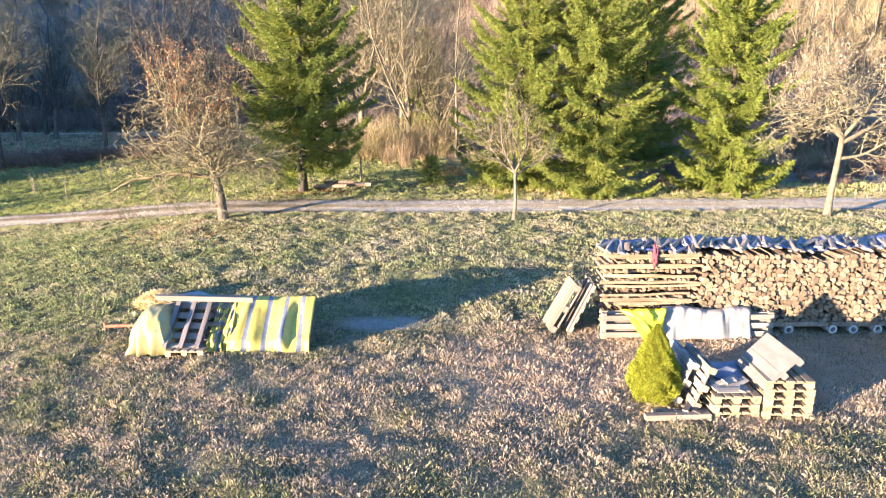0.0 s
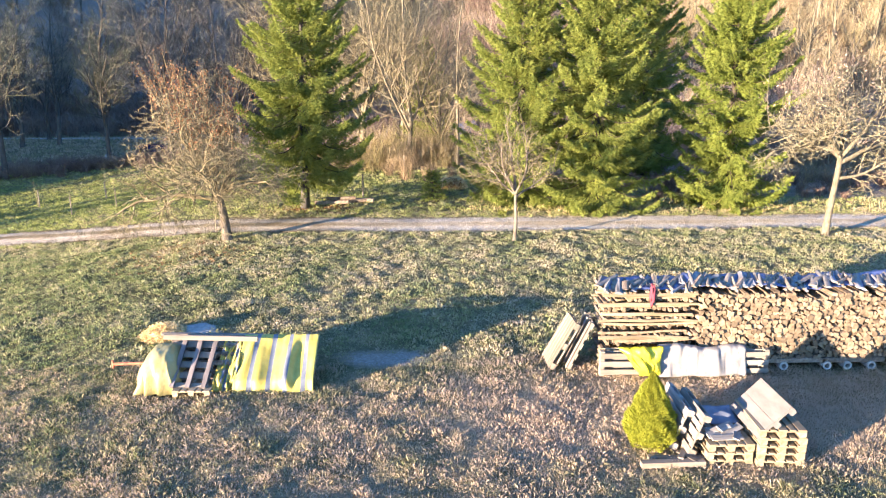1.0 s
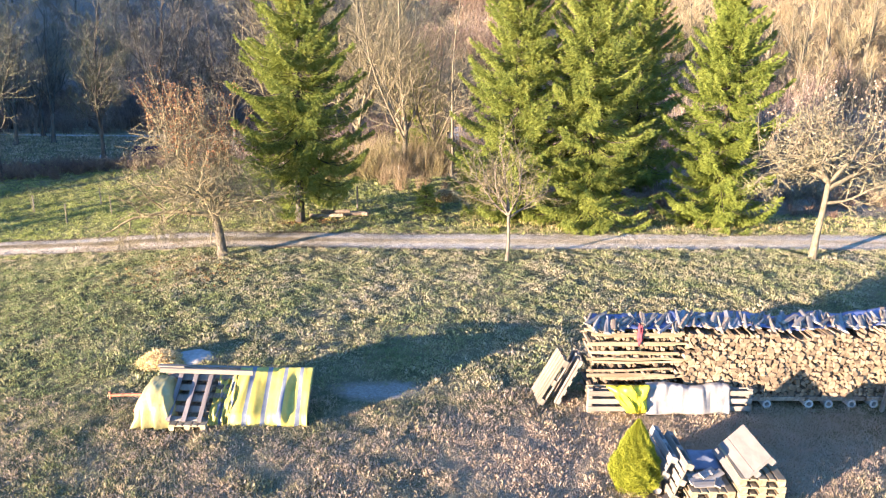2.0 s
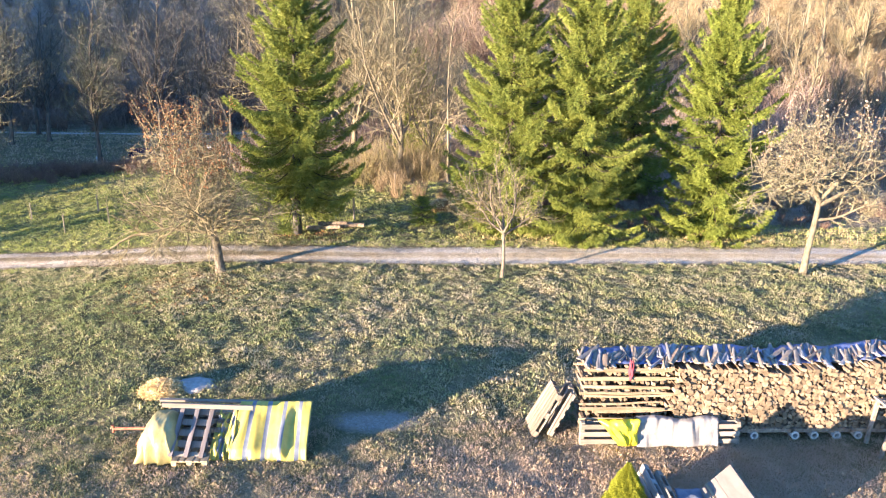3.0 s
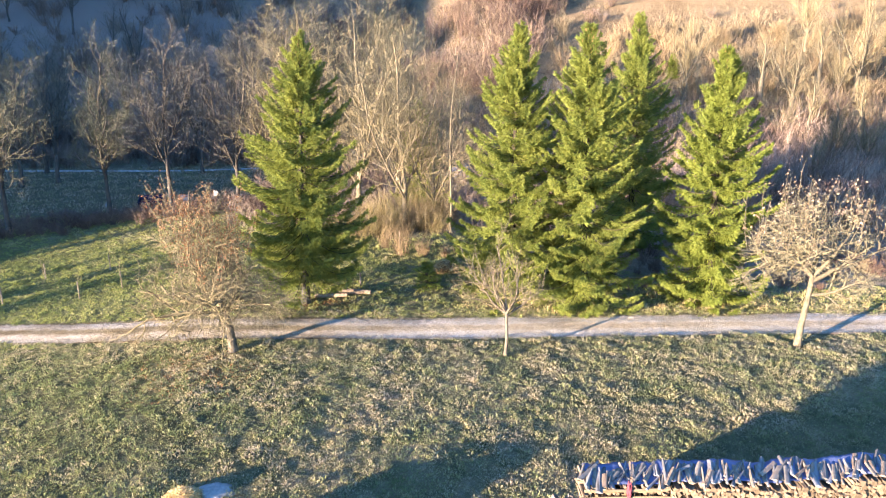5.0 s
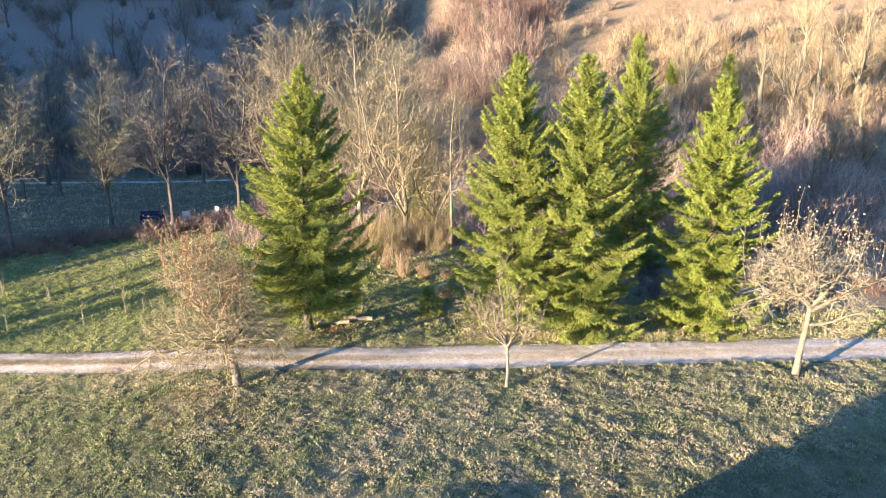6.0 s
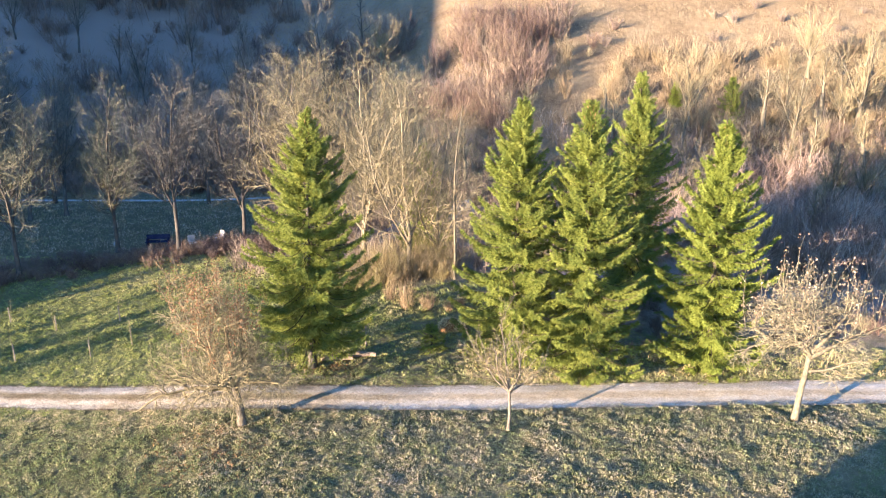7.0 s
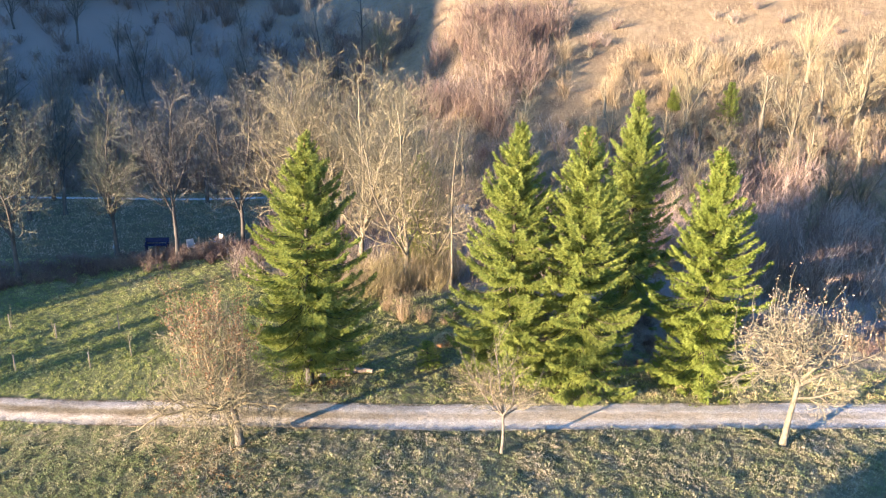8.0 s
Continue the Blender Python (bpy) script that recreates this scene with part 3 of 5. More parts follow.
def meadow_side(x, y):
    """The grassy side of the land beyond the track; the rest is leaf litter under trees."""
    wood = (((x - 21.0) / 18.0) ** 2 + ((y - 43.0) / 11.6) ** 2 < 1) | (((x + 3) / 9.5) ** 2 + ((y - 50) / 9.0) ** 2 < 1)
    return off_road(x, y) * np.where(wood, 0.06, 1.0)


def off_road(x, y):
    return (np.abs(y - road_mid(x)) > 1.0 + 0.22 * np.sin(x * 1.9) * np.sin(x * 0.7)).astype(float)


def near_keep(x, y):
    sandy = np.exp(-(((x + 1.62) / 1.05) ** 2 + ((y - 15.0) / 0.54) ** 2))
    patch = 0.88 + 0.12 * np.sin(1.3 * x + 2 * np.sin(0.7 * y)) * np.sin(1.1 * y + 1.7 * np.sin(0.6 * x))
    return np.clip(patch - 1.2 * sandy, 0, 1) * off_road(x, y)


# ---------------------------------------------------------------- trees
def grow(geo, p, d, length, radius, level, spec, rng, tips, slot=0):
    """One branch and its children. spec: per level (segments, wander, lift, children, child length share, child angle, sides, start)."""
    seg, wander, lift, kids, share, angle, sides, start = spec[level]
    pts, rad = [Vector(p)], [radius]
    d = Vector(d).normalized()
    for i in range(seg):
        d = (d + Vector(rng.normal(0, wander, 3)) + Vector((0, 0, lift))).normalized()
        pts.append(pts[-1] + d * (length / seg))
        rad.append(radius * (1 - 0.68 * (i + 1) / seg))
    radius = max(radius, 0.0095 if spec is ASH else 0.011 if spec is ASHC else 0.008)
    if level + 1 >= len(spec):
        geo[-1].twig(pts[0], pts[1], radius * 1.2)
        for a, b in zip(pts[1:], pts[2:]):
            geo[-1].twig(a - (b - a) * 0.15, b, radius)
        tips.append(pts[-1])
        return
    geo[min(level, len(geo) - 1)].tube(pts, rad, sides, slot, cap=False)
    if level + 1 >= len(spec):
        tips.append(pts[-1])
        return
    n = max(1, int(round(kids * rng.uniform(0.8, 1.2))))
    turn = rng.uniform(0, 6.28)
    for k in range(n):
        f = start + (1 - start) * (k + rng.uniform(0.1, 0.9)) / n
        i = min(int(f * seg), seg - 1)
        u = f * seg - i
        q = pts[i].lerp(pts[i + 1], u)
        axis = (pts[i + 1] - pts[i]).normalized()
        turn += 2.4 + rng.uniform(-0.5, 0.5)
        side = axis.orthogonal().normalized()
        side.rotate(Matrix.Rotation(turn, 3, axis))
        ang = radians(angle * rng.uniform(0.7, 1.25))
        cd = axis * math.cos(ang) + side * math.sin(ang)
        cl = length * share * rng.uniform(0.65, 1.2) * (1.08 - 0.34 * f)
        cr = max(0.004, (rad[i] * (1 - u) + rad[i + 1] * u) * rng.uniform(0.45, 0.65))
        grow(geo, q, cd, cl, cr, level + 1, spec, rng, tips, slot)


def leaf_bits(points, count, size, spread, mat, name, rng, droop=0.0):
    """Small leaves scattered about points, as triangles."""
    pts = np.array([tuple(p) for p in points])
    c = pts[rng.integers(0, len(pts), count)] + rng.normal(0, spread, (count, 3))
    c[:, 2] -= droop * rng.random(count)
    a = rng.normal(0, 1, (count, 3))
    a /= np.linalg.norm(a, axis=1)[:, None]
    b = np.cross(a, rng.normal(0, 1, (count, 3)))
    b /= np.linalg.norm(b, axis=1)[:, None]
    s = (size * rng.uniform(0.6, 1.3, count))[:, None]
    v = np.stack([c - a * s, c + b * s * 0.55, c + a * s, c - b * s * 0.55], 1).reshape(-1, 3)
    i = np.arange(count)[:, None] * 4
    return tri_mesh(name, v, np.concatenate([i + np.array([[0, 1, 2]]), i + np.array([[0, 2, 3]])]), mat)


def bare_tree(name, m, seed, trunk_h, radius, lean, spec, mats, label, category="tree", group="", limbs=(), leaves=None, shoots=None):
    """A leafless tree: trunk, crown of limbs and twigs, some leaves still hanging. limbs: (height share, heading, rise, length, radius)."""
    rng = np.random.default_rng(seed)
    t = thing(name, m, label, category, group)
    trunk, crown, twigs, tips = Geo(), Geo(), Geo(), []
    pts, rad = [], []
    for i in range(8):
        f = i / 7
        pts.append(Vector((lean[0] * f + 0.03 * math.sin(5 * f + seed), lean[1] * f + 0.03 * math.cos(4 * f + seed), -0.15 + (trunk_h + 0.15) * f)))
        rad.append(radius * (1.45 - 0.45 * min(1, f * 5)) * (1 - 0.28 * f))
    trunk.tube(pts, rad, 10)
    for share, head, rise, length, r in limbs:
        i = min(int(share * 7), 6)
        q = pts[i].lerp(pts[i + 1], share * 7 - i)
        d = Vector((math.cos(radians(head)) * math.cos(radians(rise)), math.sin(radians(head)) * math.cos(radians(rise)), math.sin(radians(rise))))
        grow((crown, crown, twigs), q, d, length, r, 0, spec, rng, tips)
    if shoots:
        count, low, high, floor_z, east, leaf_count, leaf_size, mat = shoots
        starts = [q for q in crown.v if q[2] > floor_z and q[0] < east]
        spots = []
        for k in range(count):
            q = Vector(starts[int(rng.integers(0, len(starts)))])
            d = Vector((rng.normal(0, 0.24), rng.normal(0, 0.24), 1)).normalized()
            ln = rng.uniform(low, high)
            line = [q + d * ln * f + Vector(rng.normal(0, 0.035, 3)) for f in (0, 0.33, 0.66, 1)]
            crown.tube(line, [0.016, 0.013, 0.010, 0.006], 4, cap=False)
            for j in range(9):
                f = rng.uniform(0.15, 0.95)
                e = (d + Vector(rng.normal(0, 0.4, 3))).normalized()
                s = q + d * ln * f
                twigs.twig(s, s + e * ln * 0.22, 0.009)
            spots.extend(q + d * ln * f for f in np.linspace(0.3, 1.0, 8))
        part("foliage", leaf_bits(spots, leaf_count, leaf_size, 0.09, mat, "leaves", rng), mat, t, "last rust-brown leaves")
    part("trunk", trunk, mats[0], t, smooth=True)
    part("crown", crown, mats[2] if len(mats) > 2 else mats[0], t, "bare limbs", smooth=True)
    tagged(part("brushwood", twigs, mats[1], t, "fine bare twigs"), kind="stuff")
    if leaves:
        count, size, top_share, mat = leaves
        tips.sort(key=lambda v: v.z)
        part("foliage", leaf_bits(tips[int(len(tips) * (1 - top_share)):], count, size, 0.10, mat, "leaves", rng), mat, t, "last rust-brown leaves")
    return t


SPRUCE_G, SPRUCE_R = (0, 0.05, 0.12, 0.25, 0.4, 0.55, 0.75, 0.92, 1.0), (0.02, 0.11, 0.25, 0.49, 0.73, 0.91, 1.0, 0.98, 0.82)


def spruce(name, x, y, height, reach, seed, mat, label, clear=0.4, trunk_mat=None, thick=1.0, group="spruces", lean=0.0, cones=0):
    """A spruce: straight trunk, whorls of drooping boughs, each a plume of short hanging sprays of needles."""
    rng = np.random.default_rng(seed)
    t = thing(name, Matrix.Translation((x, y, ground_z(x, y))), label, "tree", group)
    trunk = Geo()
    k = 10
    trunk.tube([(0.03 * math.sin(i) + lean * (i / k) ** 1.3, 0.03 * math.cos(2 * i), -0.15 + (height + 0.05) * i / k) for i in range(k + 1)],
               [max(0.012, height * 0.0155 * (1 - i / k) ** 0.85 * (1.25 if i == 0 else 1)) for i in range(k + 1)], 9)
    part("trunk", trunk, trunk_mat or M_DARKBARK, t, smooth=True)
    rows, z = [], clear                       # root height, heading, length, rise, sag
    while z < height - 0.3 * min(1, height / 8):
        f = (z - clear) / (height - clear)
        r0 = reach * float(np.interp(1 - f, SPRUCE_G, SPRUCE_R)) + 0.04
        n = int(rng.integers(6, 9)) if f < 0.85 else 5
        turn = rng.uniform(0, 6.28)
        for j in range(n):
            a = turn + 2 * math.pi * (j + rng.uniform(-0.35, 0.35)) / n
            L = r0 * rng.choice((0.55, 0.75, 0.9, 1.0, 1.15)) * rng.uniform(0.92, 1.08)
            rows.append((z + rng.uniform(-0.16, 0.16) * min(1, height / 6), a, L, radians(-12 + 66 * f ** 1.4 + rng.uniform(-15, 13)), 0.24 * (1 - f) * L))
        z += (0.20 + 0.12 * (1 - f)) * rng.uniform(0.8, 1.2) * (1.0 if height > 4 else 0.45)
    Z, H, L, R, G = np.array(rows).T
    F = (Z - clear) / (height - clear)

    def axis(i, u):
        out = L[i] * u * np.cos(R[i])
        zz = Z[i] + L[i] * u * np.sin(R[i]) - G[i] * np.sin(2.6 * u) + 0.15 * L[i] * u ** 3
        return np.stack([np.cos(H[i]) * out + lean * np.clip(Z[i] / height, 0, 1) ** 1.3, np.sin(H[i]) * out, zz], -1)

    boughs = Geo()
    for i in range(len(Z)):
        pts = axis(np.full(6, i), np.linspace(0, 1, 6))
        boughs.tube([Vector(q) for q in pts], [0.014 * (1 - 0.8 * s / 5) * (0.5 + L[i] / reach) for s in range(6)], 3, cap=False)
    part("bough_wood", boughs, M_DARKBARK, t, "dark brown bough wood")
    count = (thick * (42 + 385 * (L / 2.5) ** 1.35)).astype(int) if height > 4 else (thick * (25 + 160 * L)).astype(int)
    i = np.repeat(np.arange(len(Z)), count)
    n = len(i)
    twig = np.maximum(3, (L[i] / 0.075)).astype(int)
    u = 0.10 + 0.90 * (np.floor(rng.random(n) ** 0.82 * twig) + 0.5 + rng.normal(0, 0.22, n)) / twig
    u = np.clip(u, 0.05, 1.03)
    s = rng.uniform(-1, 1, n)
    along = axis(i, u + 0.04) - axis(i, u - 0.04)
    along /= np.linalg.norm(along, axis=1)[:, None]
    cross = np.stack([-np.sin(H[i]), np.cos(H[i]), np.zeros(n)], -1)
    W = 0.09 + (0.36 * L[i] / reach) * np.clip(1 - u, 0, 1) ** 0.7 * np.minimum(1, 4 * u)
    drop = 0.35 * W * np.abs(s) + rng.random(n) ** 1.6 * (0.07 + 0.34 * (1 - F[i])) * (1.1 - 0.6 * u) * min(1, height / 5)
    C = axis(i, u) + cross * (s * W)[:, None] + along * (np.abs(s) * W * 0.5)[:, None]
    C[:, 2] -= drop
    A = along * 0.7 + cross * (s * 0.9)[:, None] + rng.normal(0, 0.33, (n, 3))
    A[:, 2] -= (0.1 + 1.0 * rng.random(n)) * (1 - 0.75 * F[i])
    A /= np.linalg.norm(A, axis=1)[:, None]
    B = np.cross(A, rng.normal(0, 1, (n, 3)))
    B /= np.linalg.norm(B, axis=1)[:, None]
    S = (rng.uniform(0.085, 0.15, n) * (1 if height > 4 else 0.7))[:, None]
    v = np.stack([C - B * S * 0.19, C + B * S * 0.19, C + A * S * 1.2], 1)
    up = np.cross(A, B)
    w2 = np.stack([C - up * S * 0.17 + A * S * 0.2, C + up * S * 0.17 + A * S * 0.2, C + A * S + B * S * 0.25], 1)
    v = np.concatenate([v, w2]).reshape(-1, 3)
    part("crown", tri_mesh("crown", v, np.arange(len(v)).reshape(-1, 3), mat), mat, t, "dense green needle sprays")
    if cones:
        g = Geo()
        pick = rng.choice(np.flatnonzero(F > 0.86), cones)
        for q in axis(pick, rng.uniform(0.35, 1.0, cones)):
            q = Vector(q)
            g.tube([q, q - Vector((0, 0, 0.05)), q - Vector((0, 0, 0.14))], [0.018, 0.026, 0.006], 5)
        tagged(part("cone_cluster", g, M_CONE, t, "tan hanging cones near the tip"), kind="stuff")
    return t


def at(x, y, rz=0.0, s=1.0, dz=0.0):
    return Matrix.Translation((x, y, ground_z(x, y) + dz)) @ Matrix.Rotation(radians(rz), 4, "Z") @ Matrix.Scale(s, 4)


# per level: segments, wander, lift, children, child length share, child angle, sides, start
ASH = [(9, 0.07, 0.03, 17, 0.43, 50, 6, 0.04), (5, 0.17, 0.12, 9, 0.48, 46, 4, 0.12), (4, 0.20, 0.11, 8, 0.60, 38, 3, 0.1), (2, 0.16, 0.10, 0, 0, 0, 3, 0)]
ASHC = [(7, 0.05, 0.03, 11, 0.40, 44, 4, 0.08), (3, 0.12, 0.13, 7, 0.5, 40, 3, 0.12), (2, 0.14, 0.14, 5, 0.65, 38, 3, 0.1), (2, 0.14, 0.1, 0, 0, 0, 3, 0)]
APPLE = [(8, 0.27, -0.01, 11, 0.54, 58, 6, 0.12), (5, 0.30, 0.03, 9, 0.55, 56, 4, 0.12), (4, 0.26, -0.02, 8, 0.65, 50, 3, 0.1), (2, 0.25, -0.02, 0, 0, 0, 3, 0)]
APPLE3 = [(7, 0.24, -0.03, 8, 0.52, 56, 6, 0.2), (5, 0.28, 0.0, 7, 0.58, 54, 5, 0.12), (4, 0.28, -0.05, 6, 0.7, 48, 3, 0.1), (2, 0.25, -0.02, 0, 0, 0, 3, 0)]
bare_tree("apple_tree", at(-8.23, 25.9), 11, 1.75, 0.185, (-0.25, 0.0), APPLE, (M_BARK, M_TWIG, M_TWIG),
          "old leaning apple tree, bare but for rust-brown top leaves", "tree", "fruit trees",
          [(0.98, 100, 72, 3.4, 0.105), (0.97, 40, 48, 2.9, 0.085), (0.9, 178, 30, 3.9, 0.105), (0.95, 225, 44, 3.4, 0.075), (0.93, 335, 34, 2.9, 0.07), (0.97, 155, 56, 4.0, 0.085), (0.98, 265, 62, 3.3, 0.075), (0.96, 75, 40, 3.0, 0.065), (0.95, 195, 54, 4.0, 0.07), (0.94, 10, 40, 2.8, 0.065)],
          shoots=(54, 1.0, 2.7, 2.9, 0.8, 3200, 0.042, M_RUST))
bare_tree("apple_tree", at(14.34, 25.5, 0, 1.14), 23, 2.65, 0.112, (0.22, 0.1), APPLE3, (M_PALEBARK, M_TANTWIG),
          "tall pale-barked apple tree with spreading bare branches", "tree", "fruit trees",
          [(0.98, 95, 74, 2.6, 0.10), (0.97, 172, 32, 2.7, 0.09), (0.97, 40, 46, 2.5, 0.075), (0.90, 352, 34, 2.8, 0.085), (0.96, 215, 44, 2.3, 0.075), (0.98, 140, 62, 2.6, 0.075), (0.96, 300, 46, 2.4, 0.075), (0.98, 20, 66, 2.6, 0.075), (0.72, 345, 14, 1.9, 0.06), (0.97, 195, 58, 2.4, 0.07)],
          shoots=(64, 0.7, 1.9, 3.2, 4.0, 1100, 0.045, M_TANLEAF))
YOUNG = [(5, 0.16, 0.08, 8, 0.55, 46, 5, 0.15), (4, 0.2, 0.12, 7, 0.55, 45, 4, 0.1), (3, 0.18, 0.10, 6, 0.5, 40, 3, 0.1), (2, 0.15, 0.10, 0, 0, 0, 3, 0)]
bare_tree("apple_tree", at(2.52, 24.95), 31, 1.85, 0.07, (0.05, 0.0), YOUNG, (M_BARK, M_TWIG),
          "slender young apple tree with a thin bare crown", "tree", "fruit trees",
          [(0.99, 90, 72, 2.6, 0.06), (0.95, 170, 38, 1.7, 0.05), (0.9, 20, 38, 1.7, 0.05), (0.96, 230, 50, 2.0, 0.05), (0.97, 310, 52, 2.0, 0.05), (0.98, 130, 60, 2.2, 0.05)],
          shoots=(26, 0.6, 1.5, 2.2, 4.0, 40, 0.03, M_TANLEAF))

spruce("spruce", -6.08, 30.4, 11.95, 2.75, 41, M_SPRUCE, "broad dark green spruce above a bare lower trunk", clear=1.8, trunk_mat=M_GREYBARK, lean=0.38, cones=60)
spruce("spruce", 3.38, 31.0, 12.35, 2.65, 42, M_SPRUCE, "tall green spruce with boughs to the ground", clear=0.25, lean=0.15)
spruce("spruce", 6.55, 30.1, 12.5, 2.65, 43, M_SPRUCE, "wide shaggy spruce with open boughs reaching the ground", clear=0.25, lean=-0.2, cones=50)
spruce("spruce", 11.0, 38.5, 12.8, 2.5, 44, M_SPRUCE, "blue-green spruce standing behind the others", clear=0.3, lean=-0.2, thick=0.85)
spruce("spruce", 12.4, 30.2, 11.5, 2.45, 45, M_SPRUCE_LIT, "slim sunlit yellow-green spruce beside the track", clear=0.2, lean=-0.2, cones=60)
spruce("spruce", -0.9, 47.5, 8.0, 1.7, 48, M_SPRUCE, "dark spruce half hidden among the bare trees", clear=0.4, thick=0.6)
spruce("spruce", 24.4, 73.6, 2.3, 0.6, 47, M_SPRUCE_LIT, "tiny yellowish spruce on the dry hillside", clear=0.1)
spruce("spruce", 29.0, 70.8, 4.2, 1.2, 46, M_SPRUCE, "small spruce on the dry hillside", clear=0.2, thick=0.6)
spruce("spruce", -0.5, 32.1, 1.3, 0.6, 49, M_SPRUCE_LIT, "low yellow-green young spruce in the grass", clear=0.08, thick=0.4)

def ash(x, y, seed, height, r, mats, label, spread=0.0, spec=ASH, trunk=0.2, group="bare valley trees", stems=3):
    """A tall bare tree: one leader and some steep side stems, all set with fine branches."""
    rng = np.random.default_rng(seed)
    limbs = [(0.99, rng.uniform(0, 360), 86, height * (1 - trunk) * 0.86, r * 0.62)]
    for k in range(stems - 1):
        limbs.append((max(0.6, 0.95 - 0.10 * k), 360 * k / max(1, stems - 1) + rng.uniform(0, 80), rng.uniform(66, 78) - spread, height * (1 - trunk) * rng.uniform(0.6, 0.88), r * 0.46))
    return bare_tree("tree", at(x, y), seed, height * trunk, r, (0.1, 0.05), spec, mats, label, "tree", group, limbs)


ash(-4.9, 45.0, 51, 14.4, 0.20, (M_PALEBARK, M_PALETWIG), "tall sunlit bare tree with many pale branches", 4, stems=4)
ash(-1.9, 43.2, 52, 13.2, 0.18, (M_PALEBARK, M_PALETWIG), "bare tree with yellowish mossy branches", 10, stems=4)
ash(-2.6, 49.0, 61, 13.5, 0.18, (M_PALEBARK, M_PALETWIG), "tall sunlit bare tree with many pale branches", 4, stems=3)
ash(-7.0, 52.0, 62, 14.0, 0.18, (M_PALEBARK, M_PALETWIG), "tall sunlit bare tree with many pale branches", 4, stems=3)
ash(-0.1, 44.5, 63, 10.0, 0.15, (M_PALEBARK, M_PALETWIG), "low bare tree with yellowish mossy branches", 14, stems=5)
ash(-10.4, 48.0, 53, 14.0, 0.18, (M_GREYBARK, M_PALETWIG), "tall bare tree with fine upright twigs", 0, stems=4)
ash(-8.3, 46.5, 54, 12.0, 0.16, (M_GREYBARK, M_PALETWIG), "bushy bare tree with fine upright twigs", 0, stems=4)
ash(-14.6, 52.5, 55, 13.0, 0.17, (M_GREYBARK, M_SHADETWIG), "narrow grey bare tree in the shade", 0, stems=3)
ash(-18.5, 49.3, 56, 12.4, 0.16, (M_GREYBARK, M_SHADETWIG), "slim grey bare tree above the garden chairs", 4, trunk=0.33, stems=3)
ash(-23.4, 50.6, 57, 12.6, 0.17, (M_GREYBARK, M_SHADELICHEN), "twin-stemmed bare tree with mossy twigs", 6, trunk=0.24, stems=4)
ash(-28.4, 46.5, 58, 15.6, 0.18, (M_GREYBARK, M_SHADELICHEN), "large grey bare tree with a broad crown", 8, trunk=0.26, stems=5)
THIN = [(9, 0.03, 0.02, 20, 0.2, 60, 5, 0.2), (3, 0.12, 0.08, 6, 0.5, 42, 3, 0.2), (2, 0.12, 0.05, 0, 0, 0, 3, 0)]
bare_tree("tree", at(1.0, 42.5), 59, 1.2, 0.10, (0, 0), THIN, (M_PALEBARK, M_PALETWIG), "thin straight young larch with short side branches", "tree", "bare valley trees", [(0.99, 0, 89, 9.6, 0.085)])
bare_tree("tree", at(-9.0, 96.0), 64, 1.2, 0.14, (0, 0), THIN, (M_GREYBARK, M_SHADETWIG), "lone dead conifer high on the slope", "tree", "hillside trees", [(0.99, 0, 89, 7.5, 0.12)])
bare_tree("tree", at(19.0, 41.5), 60, 0.6, 0.07, (0, 0), THIN, (M_PALEBARK, M_PALETWIG), "pale young larch beside the spruces", "tree", "bare valley trees", [(0.99, 0, 88, 6.2, 0.06)])
spruce("spruce", -46.0, 20.3, 4.9, 1.25, 65, M_SPRUCE, "young dark spruce beyond the meadow's side", clear=0.15, thick=0.4)
spruce("spruce", -47.5, 4.2, 3.9, 1.2, 66, M_SPRUCE, "young dark spruce beyond the meadow's side", clear=0.15, thick=0.4)


# ---------------------------------------------------------------- scrub and far woods
def scrub(name, label, xy, tall, stems, mat, seed, spread=0.5, width=0.03, category="scrub", flat=1.0, twigs=6):
    """Leafless bushes at the places xy, as one tangle of thin stems with side twigs."""
    rng = np.random.default_rng(seed)
    xy = np.asarray(xy, dtype=float)
    n = len(xy)
    size = np.repeat(tall * rng.uniform(0.5, 1.25, n), stems)
    base = np.repeat(xy, stems, axis=0) + rng.normal(0, 0.12, (n * stems, 2)) * size[:, None]
    z = land(base[:, 0], base[:, 1]) - 0.05
    P = np.column_stack([base, z])
    a = rng.uniform(0, 2 * math.pi, n * stems)
    t = rng.random(n * stems) ** 0.7 * spread
    D = np.column_stack([np.cos(a) * t, np.sin(a) * t, np.ones(n * stems) * flat])
    D /= np.linalg.norm(D, axis=1)[:, None]
    L = size * rng.uniform(0.55, 1.0, n * stems)
    out = []

    def ribbon(p, d, ln, w):
        s = np.cross(d, rng.normal(0, 1, d.shape))
        s /= np.linalg.norm(s, axis=1)[:, None]
        out.append(np.stack([p - s * w[:, None], p + s * w[:, None], p + d * ln[:, None]], 1))

    ribbon(P, D, L, width * size / tall * rng.uniform(0.5, 1, len(L)))
    for k in range(twigs):
        f = rng.uniform(0.2, 0.97, len(L))
        q = P + D * (L * f)[:, None]
        d = D + rng.normal(0, 0.5, D.shape)
        d /= np.linalg.norm(d, axis=1)[:, None]
        ribbon(q, d, L * rng.uniform(0.18, 0.42, len(L)), np.full(len(L), width * 0.55))
    v = np.concatenate(out).reshape(-1, 3)
    return tagged(new(name, tri_mesh(name, v, np.arange(len(v)).reshape(-1, 3), mat)), label, category, kind="stuff")


def scatter(seed, n, x0, x1, y0, y1, keep=None):
    rng = np.random.default_rng(seed)
    p = np.column_stack([rng.uniform(x0, x1, n), rng.uniform(y0, y1, n)])
    if keep is not None:
        p = p[rng.random(n) < keep(p[:, 0], p[:, 1])]
    return p


